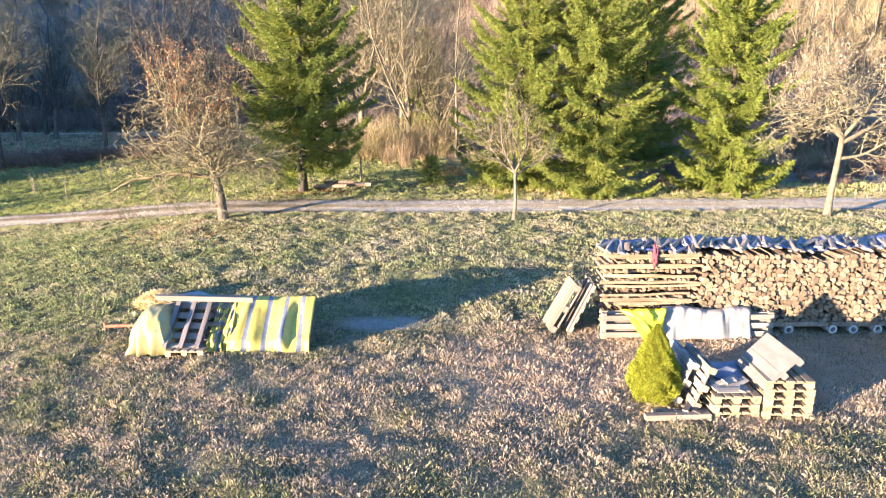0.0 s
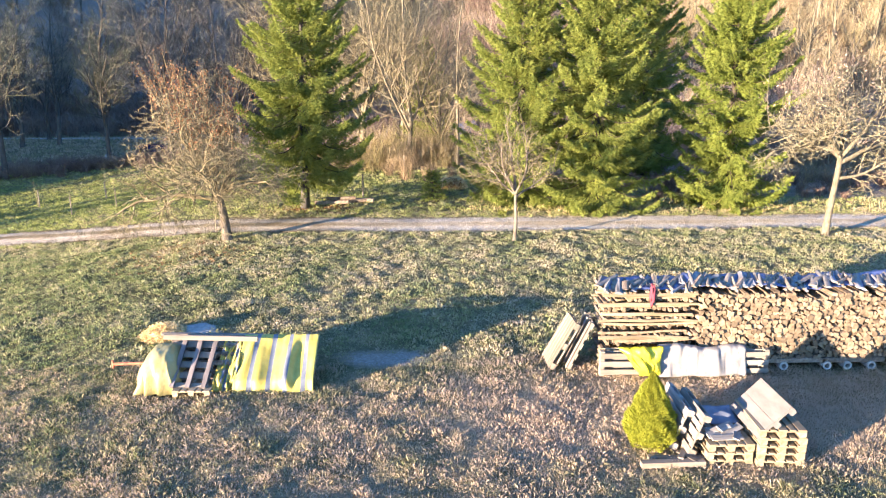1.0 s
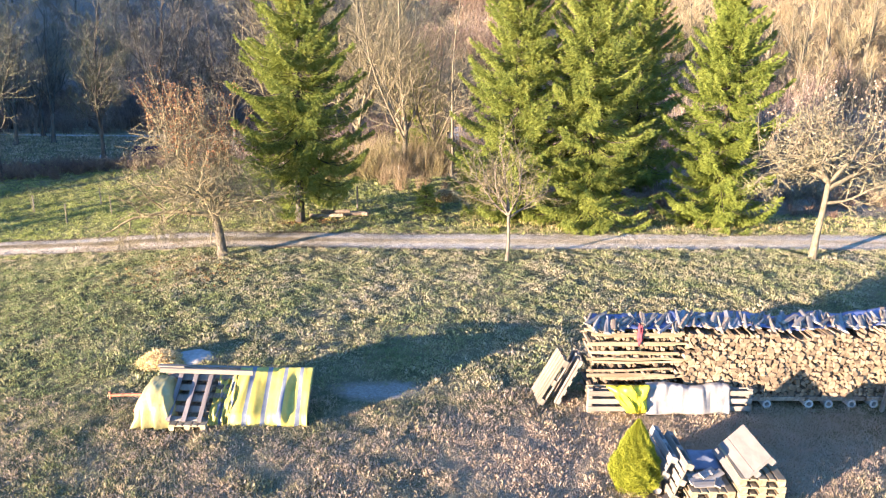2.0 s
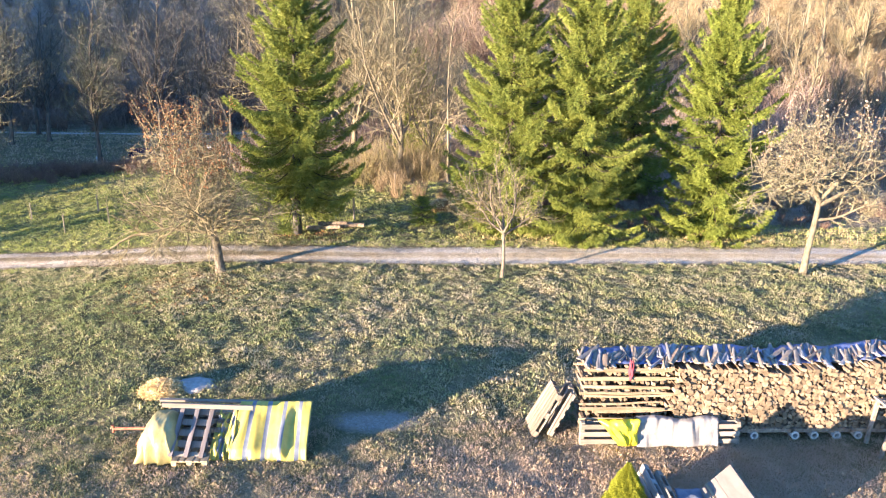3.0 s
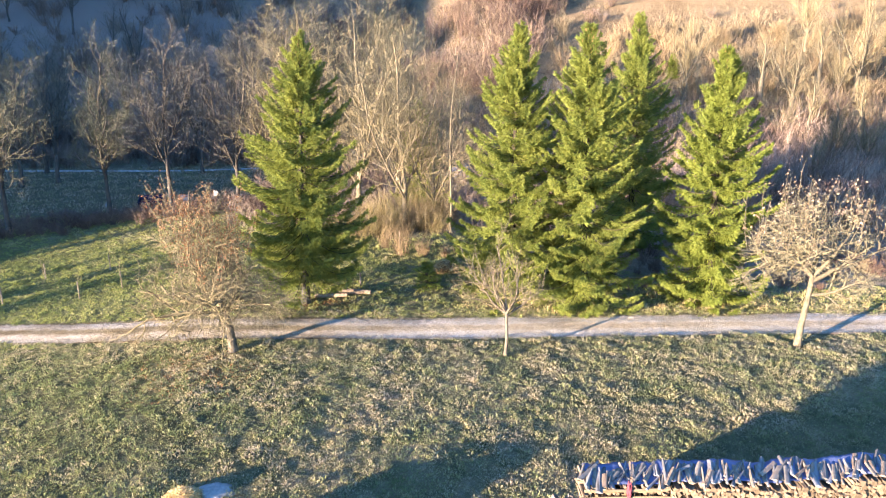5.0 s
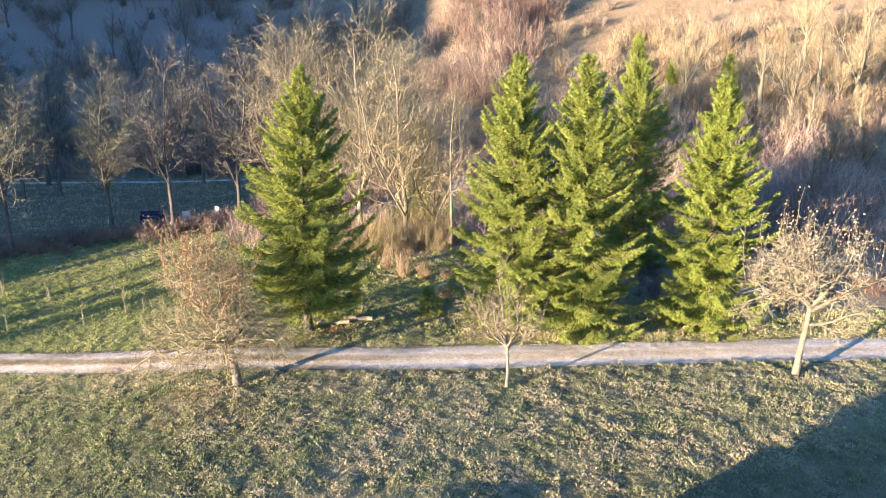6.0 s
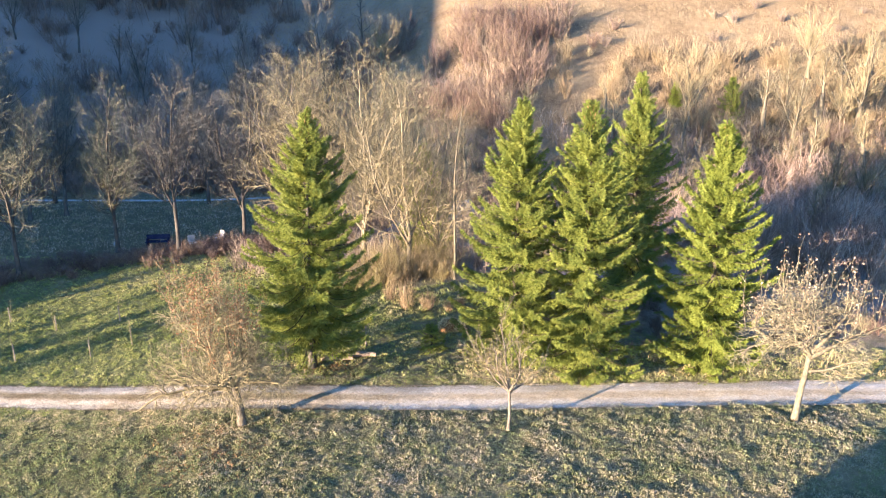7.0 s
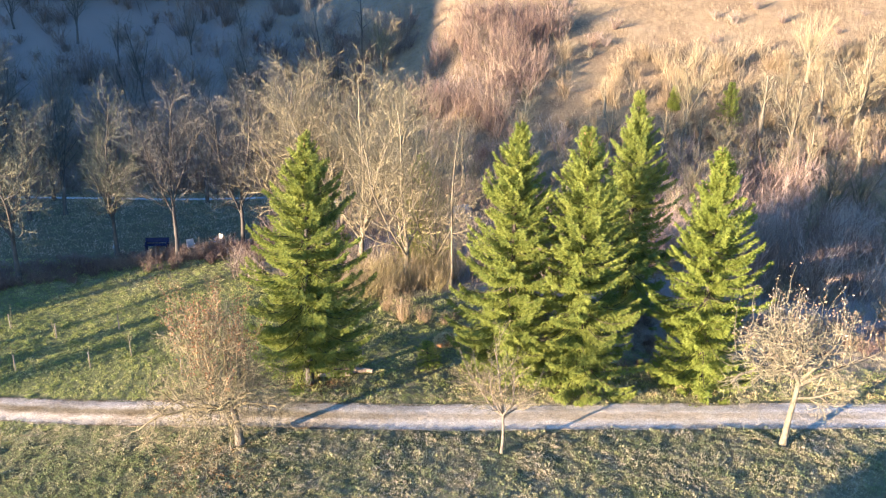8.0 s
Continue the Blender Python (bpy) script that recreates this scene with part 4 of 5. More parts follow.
def along(seed, pts, n, side):
    """Places strewn along a line of points."""
    rng = np.random.default_rng(seed)
    pts = np.array(pts, dtype=float)
    u = rng.uniform(0, len(pts) - 1, n)
    i = np.minimum(u.astype(int), len(pts) - 2)
    return pts[i] + (pts[i + 1] - pts[i]) * (u - i)[:, None] + rng.normal(0, side, (n, 2))


def thicket_keep(x, y):
    """The band of bushes across the slope."""
    gaps = np.clip(2.6 * vnoise(x / 5, y / 5, 31) - 0.4, 0.05, 1)
    return gaps * ((y < np.interp(x, (-18, 2, 19), (105, 93, 90))) & (y > np.interp(x, (-18, -4, 7, 11, 19), (82, 75, 69, 77, 86))))


hedge_line = [(-34, 43.2), (-29.4, 45.6), (-22.4, 48.6), (-17.4, 49.6), (-13.5, 50.6), (-10, 50.0)]
scrub("hedge", "low red-brown leafless hedge along the meadow's far edge", along(71, hedge_line, 260, 0.75), 0.95, 30, M_REDSCRUB, 72, 0.9, 0.022)
scrub("hedge_grass", "tangled shade-dark weeds behind the hedge", along(70, [(-34, 45.0), (-28, 48.0), (-21, 50.2), (-15, 51.8)], 150, 0.8), 0.6, 26, M_SHADESCRUB, 69, 1.2, 0.025)
scrub("underwood", "tangle of bare brown bushes under the valley trees", scatter(73, 300, -14, 8, 44, 82), 2.4, 26, M_SCRUB, 74, 0.6, 0.028)
scrub("pale_underwood", "pale pinkish haze of fine twigs below the sunlit trees", along(68, [(-6.6, 42.5), (-3.2, 42.2), (-0.6, 44.5), (1.5, 45.5)], 44, 0.9), 2.2, 40, M_TANSCRUB, 67, 0.8, 0.012, twigs=8)
scrub("willow_scrub", "pale yellowish thicket of upright bare shoots", along(75, [(-5.0, 41.0), (-1.6, 43.0), (0.2, 44.0)], 26, 0.8), 2.6, 36, M_MOSS, 76, 0.8, 0.014)
for k, (x, y, h_) in enumerate([(-1.9, 37.6, 1.5), (-0.7, 37.2, 1.4), (0.5, 37.0, 1.2), (1.2, 37.6, 1.3), (-2.9, 38.9, 1.6)]):
    tagged(scrub("bush", "upright golden-brown leafless bush in the grass", [(x, y)], h_, 90, M_TANSCRUB, 770 + k, 0.55, 0.014, "bush"), group="golden bushes", kind="thing")
scrub("hill_scrub", "brown leafless scrub at the foot of the hillside", scatter(79, 420, 6, 62, 45, 68), 2.6, 22, M_SCRUB, 80, 0.6, 0.035)
scrub("hill_thicket", "wide thicket of bare reddish bushes across the slope", scatter(81, 520, -18, 19, 69, 105, thicket_keep), 3.4, 30, M_REDSCRUB, 82, 0.7, 0.04, twigs=8)
scrub("tan_thicket", "tan leafless bushes along the sunlit hill's foot", scatter(99, 300, 13, 62, 63, 84), 2.3, 30, M_TANSCRUB, 100, 0.85, 0.035, twigs=7)
scrub("red_thicket", "low rust-red undergrowth at the hill's foot", scatter(117, 120, 24, 42, 60, 69), 1.3, 30, M_REDSCRUB, 118, 0.9, 0.035)
scrub("dark_wood", "leafless brown undergrowth on the shaded hillside", scatter(83, 330, -110, -14, 76, 104), 4.0, 16, M_SHADESCRUB, 84, 0.55, 0.06)
scrub("shade_bushes", "dark bushes dotted over the shaded slope", scatter(124, 120, -90, -14, 98, 124), 3.0, 26, M_SHADESCRUB, 125, 0.9, 0.06)
scrub("valley_thicket", "shade-dark leafless thicket beyond the footpath", scatter(119, 430, -78, -9, 69.6, 86), 3.0, 24, M_SHADESCRUB, 120, 0.7, 0.045)
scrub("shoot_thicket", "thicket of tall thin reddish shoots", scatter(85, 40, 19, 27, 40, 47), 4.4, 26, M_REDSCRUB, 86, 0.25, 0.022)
scrub("grey_scrub", "grey leafless bushes in the shade behind the spruces", scatter(97, 260, 15, 46, 40, 60), 3.8, 28, M_GREYSCRUB, 98, 0.7, 0.026)
scrub("brown_underbrush", "low pinkish-brown underbrush in the shade of the spruces", scatter(127, 330, 13, 42, 33, 54), 1.3, 24, M_TANSCRUB, 128, 0.8, 0.022)
scrub("verge_scrub", "dry reddish undergrowth behind the track", scatter(87, 150, 3, 30, 31.2, 37), 0.8, 30, M_REDSCRUB, 88, 0.9, 0.018)
scrub("ridge_wood", "shade-dark leafless wood along the upper slope", along(89, [(-115, 138), (-60, 129), (-30, 126)], 220, 4.0), 8.0, 16, M_SHADESCRUB, 90, 0.4, 0.10)
scrub("slope_bushes", "low leafless bushes dotted over the dry hillside", scatter(115, 34, 4, 75, 84, 112), 1.5, 30, M_SCRUB, 116, 1.0, 0.04)

# spare trees of the far woods, copied about
far_kinds = [ash(-32.5, 62.0, 91, 12.5, 0.2, (M_GREYBARK, M_SHADETWIG), "grey bare tree of the shaded valley wood", 2, ASHC, 0.2, "far woods"),
             ash(-41.0, 58.0, 92, 11.0, 0.18, (M_GREYBARK, M_SHADETWIG), "grey bare tree of the shaded valley wood", 6, ASHC, 0.2, "far woods", 4),
             ash(33.0, 66.0, 93, 8.0, 0.2, (M_PALEBARK, M_PALETWIG), "pale sunlit bare tree on the hillside", 4, ASHC, 0.25, "hillside trees", 4),
             ash(30.9, 67.8, 94, 7.0, 0.26, (M_PALEBARK, M_PALETWIG), "crooked pale dead tree on the hillside", 4, ASHC, 0.4, "hillside trees", 2)]
rng = np.random.default_rng(95)
for k in range(52):
    x, y = rng.uniform(-70, -9), rng.uniform(56, 98)
    copy_thing(far_kinds[k % 2], at(x, y, rng.uniform(0, 360), rng.uniform(0.7, 1.15)))
rng = np.random.default_rng(96)
for k in range(34):
    x, y = rng.uniform(8, 64), rng.uniform(50, 80)
    copy_thing(far_kinds[2 + k % 2], at(x, y, rng.uniform(0, 360), rng.uniform(0.55, 1.0)))
for k, (x, y, q) in enumerate([(-51, 109, 0.9), (-34, 106, 0.7), (-27, 108, 0.6), (-62, 113, 0.8), (-43, 103, 0.6)]):
    copy_thing(far_kinds[k % 2], at(x, y, 60 * k, q))
# trees beyond the side of the meadow, whose shadows reach into it
for k, (x, y, s) in enumerate([(-46, 24, 0.9), (-43, 19, 0.8), (-52, 24.5, 1.0), (-38, 23, 0.6)]):
    copy_thing(far_kinds[k % 2], at(x, y, 50 * k, s))
for k, (x, y, s) in enumerate([(40.7, 69.1, 1.25), (37.5, 62, 0.8), (44, 60, 0.9), (26, 60, 0.7), (21, 57, 0.75), (49, 66, 1.1), (34, 55, 0.8), (29, 52, 0.7), (41, 54, 0.9), (24.5, 66, 0.6), (14, 62, 0.75), (17, 72, 0.6), (36, 74, 0.7), (46, 78, 0.8), (8, 66, 0.8), (2.5, 60, 0.9), (-6, 88, 0.9), (25, 46, 0.75), (31, 45, 0.8), (37, 47, 0.8)]):
    copy_thing(far_kinds[2 + k % 2], at(x, y, 77 * k, s))

blades("meadow_grass", "short matted green and straw-coloured winter grass", -11, 13, 5.5, 15, 70000, 0.075, 0.012, M_BLADE, 101, near_keep, 6, 0.07, lean=1.1, simple=True)
blades("near_grass", "short winter grass below the camera", -13, 13, -9, 5.5, 36000, 0.06, 0.026, M_BLADE, 113, None, 9, 0.06, lean=1.3, simple=True)
tufts("meadow_herbs", "low leafy tufts and rosettes in the winter meadow", -11, 13, 5.5, 15, 0.10, 16, 0.085, 0.0135, 0.075, M_HERB, 110, near_keep)
tufts("meadow_tussocks", "leafy grass tufts over the winter meadow", -20, 20, 15, 29.5, 0.16, 21, 0.09, 0.026, 0.115, M_BLADE, 102, near_keep)
blades("field_grass", "short matted grass between the tufts", -20, 20, 15, 29.5, 60000, 0.05, 0.03, M_HERB, 114, near_keep, 5, 0.1, lean=1.4, simple=True)
tufts("lawn_tussocks", "short green grass tufts beyond the track", -36, 22, 28.5, 50, 0.285, 22, 0.10, 0.04, 0.165, M_FARBLADE, 103, meadow_side)
blades("verge_grass", "dry yellow grass along the track's verge", 1.0, 30, 28.9, 31.0, 5000, 0.20, 0.022, M_STRAW, 104, off_road, simple=True)
blades("track_grass", "worn strip of grass between the wheel ruts", -40, 26, 27.2, 29.0, 26000, 0.07, 0.03, M_BLADE, 108, lambda x, y: np.exp(-((y - road_mid(x)) / 0.26) ** 2) * (0.35 + 0.65 * (x < -2)), 6, 0.05, simple=True)
blades("hill_grass", "bleached dry grass over the hillside", -25, 75, 62, 125, 100000, 0.20, 0.085, M_HILLGRASS, 105, None, 5, 0.55, simple=True)
blades("dry_tussocks", "tall bleached grass clumps by the pallets", 7.2, 8.6, 9.4, 10.4, 260, 0.16, 0.012, M_STRAW, 106, None, 40, 0.06)
blades("rank_grass", "taller dry grass in the shade beside the pallets", 6.4, 11.5, 9.6, 13.6, 9000, 0.12, 0.012, M_HERB, 122, None, 9, 0.09, lean=0.8, simple=True)
blades("spruce_litter", "rusty needle and leaf litter round the spruce trunk", -8.2, -3.2, 28.9, 31.6, 5000, 0.06, 0.06, M_LITTER, 123, lambda x, y: np.exp(-(((x + 5.8) / 1.5) ** 2 + ((y - 30.3) / 0.8) ** 2)), 3, 0.1, "leaf litter", 1.5)
blades("valley_grass", "rough grass of the shaded valley meadow", -48, -9, 50.5, 70, 30000, 0.16, 0.10, M_HERB, 126, None, 5, 0.25, lean=1.0, simple=True)
blades("fallen_leaves", "fallen brown leaves under the apple tree", -11.6, -6.8, 21.8, 26.0, 5000, 0.07, 0.06, M_LITTER, 107, lambda x, y: np.exp(-(((x + 9.2) / 1.9) ** 2 + ((y - 24.2) / 1.6) ** 2)), 3, 0.1, "leaf litter", 1.5)


def gravel():
    """Loose stones strewn over the track."""
    rng = np.random.default_rng(109)
    n = 30000
    x = rng.uniform(-26, 24, n)
    o = np.clip(rng.normal(0, 0.75, n), -0.95, 0.95)
    y = road_mid(x) + o
    r = rng.uniform(0.014, 0.036, n)
    z = land(x, y) + 0.035
    c = np.column_stack([x, y, z])
    base = np.array([(1, 0, -0.5), (-0.5, 0.87, -0.5), (-0.5, -0.87, -0.5), (0, 0, 0.9)])
    a = rng.uniform(0, 6.28, n)
    v = np.empty((n, 4, 3))
    for i, (bx, by, bz) in enumerate(base):
        k = rng.uniform(0.7, 1.3, n)
        v[:, i, 0] = c[:, 0] + (bx * np.cos(a) - by * np.sin(a)) * r * k
        v[:, i, 1] = c[:, 1] + (bx * np.sin(a) + by * np.cos(a)) * r * k
        v[:, i, 2] = c[:, 2] + bz * r
    b = np.arange(n)[:, None] * 4
    t = np.concatenate([b + np.array([q]) for q in ((0, 1, 3), (1, 2, 3), (2, 0, 3))])
    return tagged(new("gravel", tri_mesh("gravel", v.reshape(-1, 3), t, M_GRAVEL)), "loose pale gravel stones on the track", "gravel", kind="stuff")


gravel()


# ---------------------------------------------------------------- pallets
def board_mesh(name, sx, sy, sz, mat, seed=0):
    g = Geo()
    g.box(Matrix.Identity(4), sx, sy, sz, 0, min(0.006, sz * 0.2))
    return g.mesh(name, [mat])


def make_pallet(m, mat, label, category="pallet", group="pallets", solid=False, crosswise=False):
    """A four-way wooden pallet, 1.2 by 0.8 m, its base at the origin: deck boards, cross boards, nine blocks, runners."""
    t = thing("pallet", m, label, category, group)
    deck, wide_ = board_mesh("deck_board", 1.2, 0.10, 0.022, mat), board_mesh("deck_board", 1.2, 0.145, 0.022, mat)
    cross, block, run = board_mesh("cross_board", 0.145, 0.8, 0.022, mat), board_mesh("block", 0.145, 0.12, 0.078, mat), board_mesh("runner", 1.2, 0.10, 0.022, mat)
    if crosswise:
        slat = board_mesh("slat", 0.15, 0.8, 0.022, M_PALEWOOD)
        for x in (-0.52, -0.26, 0, 0.26, 0.52):
            part("slat", slat, M_PALEWOOD, t).matrix_basis = pose(x, 0, 0.111)
        for y in (-0.34, 0, 0.34):
            part("stringer", board_mesh("stringer", 1.2, 0.06, 0.078, mat), mat, t).matrix_basis = pose(0, y, 0.061)
            part("runner", run, mat, t).matrix_basis = pose(0, y, 0.011)
        return t
    if solid:
        ys = [-0.2, 0.2]
        deck = board_mesh("deck_board", 1.2, 0.397, 0.022, mat)
        boards = [(y, deck) for y in ys]
    else:
        boards = [(-0.3275, wide_), (-0.1635, deck), (0, wide_), (0.1635, deck), (0.3275, wide_)]
    for y, me in boards:
        part("deck_board", me, mat, t).matrix_basis = pose(0, y, 0.133)
    for x in (-0.5275, 0, 0.5275):
        part("cross_board", cross, mat, t).matrix_basis = pose(x, 0, 0.111)
        for y in (-0.34, 0, 0.34):
            part("block", block, mat, t).matrix_basis = pose(x, y, 0.061)
    for y in (-0.34, 0, 0.34):
        part("runner", run, mat, t).matrix_basis = pose(0, y, 0.011)
    return t


gz = ground_z
STACK = make_pallet(pose(5.60, 10.83, gz(5.6, 10.5) - 0.02, 0, 0, 87), M_NEWWOOD, "weathered yellowish wooden pallet in a tidy stack", group="stacked pallets")
for k in range(1, 5):
    copy_thing(STACK, pose(5.60 + 0.012 * math.sin(3 * k), 10.83 + 0.015 * math.cos(5 * k), gz(5.6, 10.5) - 0.02 + 0.1445 * k, 0, 0, 87 + 1.5 * math.sin(7 * k)))
for k in range(3):
    copy_thing(STACK, pose(4.72 + 0.015 * math.sin(4 * k), 10.90 + 0.012 * math.cos(3 * k), gz(4.7, 10.5) - 0.03 + 0.1445 * k, 0, 0, 91 + 1.2 * math.sin(5 * k)))
top_a, top_b = gz(5.6, 10.5) - 0.02 + 5 * 0.1445, gz(4.7, 10.5) - 0.03 + 3 * 0.1445
make_pallet(pose(5.50, 10.86, -0.27, 0, -46, 0) @ pose(0, 0, 0, 0, 0, 90), M_PLATE, "solid-topped grey pallet propped slantwise on the stacks", group="", solid=True)
make_pallet(pose(4.25, 11.10, gz(4.2, 11) + 0.43, 0, -71, 0) @ pose(0, 0, -0.05, 0, 0, -90), M_PALEWOOD, "bleached pallet standing on edge against the stack", group="upright pallets")
make_pallet(pose(4.03, 11.36, gz(4.0, 11.2) + 0.42, 0, -68, 0) @ pose(0, 0, -0.05, 0, 0, 90), M_GREYWOOD, "grey pallet leaning on edge behind the conifer", group="upright pallets")
# broken boards and sheet on the lower stack
for k, (x, y, z, rx, ry, rz, ln, wd) in enumerate([(4.66, 10.62, 0.045, 18, 4, 20, 0.62, 0.16), (4.88, 10.70, 0.06, 20, -6, 35, 0.5, 0.14), (4.60, 10.74, 0.06, 22, 8, 28, 0.5, 0.14), (4.92, 10.58, 0.04, 16, 5, 65, 0.45, 0.12), (4.72, 10.50, 0.03, 20, 3, 8, 0.6, 0.12), (4.78, 10.76, 0.11, 24, 6, 40, 0.45, 0.14), (4.66, 10.70, 0.10, 20, -5, 15, 0.4, 0.10)]):
    tagged(part("loose_board", board_mesh("loose_board", ln, wd, 0.022, M_GREYWOOD), M_GREYWOOD), "short broken board lying on the pallet stack", "board", "loose boards").matrix_basis = pose(x, y, top_b + z, rx, ry, rz)
for k, (x, y, z, rz, ln, wd, th) in enumerate([(3.72, 10.30, 0.05, 2, 1.12, 0.14, 0.10), (3.95, 10.48, 0.05, 8, 0.9, 0.12, 0.05), (3.70, 10.50, 0.04, -6, 0.7, 0.10, 0.05), (3.98, 10.55, 0.12, 60, 0.45, 0.10, 0.03), (4.02, 10.45, 0.10, 125, 0.4, 0.09, 0.03)]):
    tagged(part("plank", board_mesh("plank", ln, wd, th, M_BROWNWOOD), M_BROWNWOOD), "weathered plank lying in the grass", "plank", "planks by the conifer").matrix_basis = pose(x, y, gz(x, y) + z, 0, 3 * math.sin(k * 3), rz)


def cloth(name, fn, nu, nv, mat, label, category, thick=0.006):
    """A sheet bent by fn(u, v) -> point, with a little thickness; its UV is in metres from fn's second value."""
    g, uvs = Geo(), []
    for j in range(nv + 1):
        for i in range(nu + 1):
            p, uv = fn(i / nu, j / nv)
            g.v.append(tuple(p))
            uvs.append(uv)
    for j in range(nv):
        for i in range(nu):
            a = j * (nu + 1) + i
            g.f.append((a, a + 1, a + nu + 2, a + nu + 1))
            g.mi.append(0)
    me = g.mesh(name, [mat], True)
    lay = me.uv_layers.new(name="UVMap")
    for lp in me.loops:
        lay.data[lp.index].uv = uvs[lp.vertex_index]
    ob = new(name, me)
    sol = ob.modifiers.new("thickness", "SOLIDIFY")
    sol.thickness, sol.offset = thick, 0
    return tagged(ob, label, category)


def fold(u, v, k=0.0):
    return noise.noise(Vector((u * 3.1 + k, v * 1.7, k))) + 0.5 * noise.noise(Vector((u * 8.0, v * 3.0 + k, 2.0 + k)))


def profile(pts, v):
    """The point at share v of a bent line."""
    d = [0.0]
    for a, b in zip(pts, pts[1:]):
        d.append(d[-1] + math.dist(a, b))
    s = v * d[-1]
    for i in range(len(pts) - 1):
        if s <= d[i + 1] + 1e-9:
            f = (s - d[i]) / max(1e-9, d[i + 1] - d[i])
            return [p + (q - p) * f for p, q in zip(pts[i], pts[i + 1])], s
    return list(pts[-1]), s


cloth("blue_sheet", lambda u, v: (Vector((4.62 + 0.55 * u, 11.0 + 0.5 * v, top_b + 0.03 + 0.02 * fold(u, v, 7) + 0.12 * v)), (u, v)), 12, 10, M_BLUESHEET, "blue-grey plastic sheet over the low pallet stack", "tarpaulin")

# ---------------------------------------------------------------- tarpaulin-covered wood stack with drawbar
TG = gz(-5, 13.5)
FRONT, RIDGE, BACK = 13.34, 14.38, 14.62
stack = thing("covered_wood_stack", Matrix.Translation((-4.9, 14.4, TG)), "low stack of long poles under the tarpaulins", "wood stack")
prng = np.random.default_rng(111)
for row in range(5):
    for j in range(7 - row):
        y = 13.72 + 0.15 * row + j * 0.165
        if y > 14.52 or row > (y - 13.5) / 0.2:
            continue
        g = Geo()
        x0, x1 = -6.45 + prng.uniform(-0.1, 0.1), -3.12 + prng.uniform(-0.06, 0.03)
        zz = TG + 0.085 + row * 0.145
        r = prng.uniform(0.06, 0.078)
        g.tube([(x0 + (x1 - x0) * s / 3, y + prng.uniform(-0.01, 0.01), zz) for s in range(4)], [r, r * 0.98, r * 0.95, r * 0.9], 7)
        ob = part("pole", g, M_LOGBARK, stack, smooth=False)
        ob.matrix_parent_inverse = stack.matrix_world.inverted()


def striped(u, v):
    x = -4.66 + 1.64 * u - 0.10 * (1 - u) ** 3 * (1 - v)
    ragged = 0.05 * fold(u, 0.2, 3)
    (y, z), s = profile([(FRONT - 0.04, TG - 0.02 + 0.05 * abs(ragged)), (FRONT + 0.10, TG + 0.22), (RIDGE - 0.04, TG + 0.82), (RIDGE + 0.08, TG + 0.88), (BACK - 0.06, TG + 0.80)], v)
    w = fold(u * 1.6, v * 0.5, 1)
    mid = min(1, v * 7) * min(1, max(0, 0.86 - v) * 6)
    bend = u + 0.03 * math.sin(5 * v)
    crease = -0.055 * math.exp(-((bend - 0.66) / 0.06) ** 2) + 0.034 * math.exp(-((bend - 0.75) / 0.035) ** 2) - 0.05 * math.exp(-((bend - 0.12) / 0.06) ** 2)
    d = 0.04 * w + mid * (crease + 0.025 * math.sin(u * 17 + 2 * v))
    return Vector((x + 0.03 * w, y + d, z - d * 0.75)), (1.70 * u, s)


def plain_left(u, v):
    a, b = 2 * u - 1, 2 * v - 1
    rise = (1 - abs(a) ** 3.0) ** 0.5 * (1 - abs(b) ** 3.2) ** 0.5
    hang = max(abs(a), abs(b)) ** 6
    w = fold(u * 0.9, v * 0.9, 5) + 0.5 * fold(u * 2.2, v * 2.2, 6)
    crimp = hang * 0.07 * math.sin(9 * a + 11 * b + 2 * w)
    grow_ = 1 + 0.02 * hang
    return Vector((-6.36 + 0.43 * a * grow_ + crimp + 0.03 * w, 13.93 + 0.66 * b * grow_ + crimp * 0.7 - 0.03 * w, TG - 0.03 + 0.84 * rise + 0.05 * w * rise)), (u, v)


def plain_mid(u, v):
    x = -5.16 + 0.58 * u - 0.04 * (1 - v)
    (y, z), s = profile([(FRONT + 0.02, TG - 0.02), (FRONT + 0.12, TG + 0.20), (RIDGE - 0.22, TG + 0.64 - 0.10 * (1 - u)), (RIDGE + 0.05, TG + 0.74)], v)
    w = fold(u * 1.1, v * 1.6, 9) + 0.4 * fold(u * 2.6, v * 3.0, 12)
    return Vector((x + 0.07 * w, y - 0.15 * w, z + 0.11 * w)), (0.62 * u + 0.25 * w * (0.4 + v) + 0.3 * v, s)


cloth("striped_tarpaulin", striped, 60, 34, M_STRIPE, "yellow tarpaulin with grey stripes draped over a wood stack", "tarpaulin")
cloth("pale_tarpaulin", plain_left, 36, 30, M_LIMETARP, "creased pale yellow tarpaulin over the stack's end", "tarpaulin")
cloth("crumpled_tarpaulin", plain_mid, 34, 34, M_STRIPE, "crumpled yellow and grey tarpaulin end beside the pallet", "tarpaulin")
make_pallet(pose(-5.64, 13.84, TG + 0.49, 36, 0, 0) @ pose(0, -0.08, 0.10, 180, 0, 87), M_DARKWOOD, "dark grey pallet leaning on the covered stack", group="pallets by the tarpaulin", crosswise=True)
make_pallet(pose(-5.55, 13.74, gz(-5.5, 13.5) + 0.02, 0, 0, 88), M_NEWWOOD, "yellowish pallet lying flat under the leaning one", group="pallets by the tarpaulin")
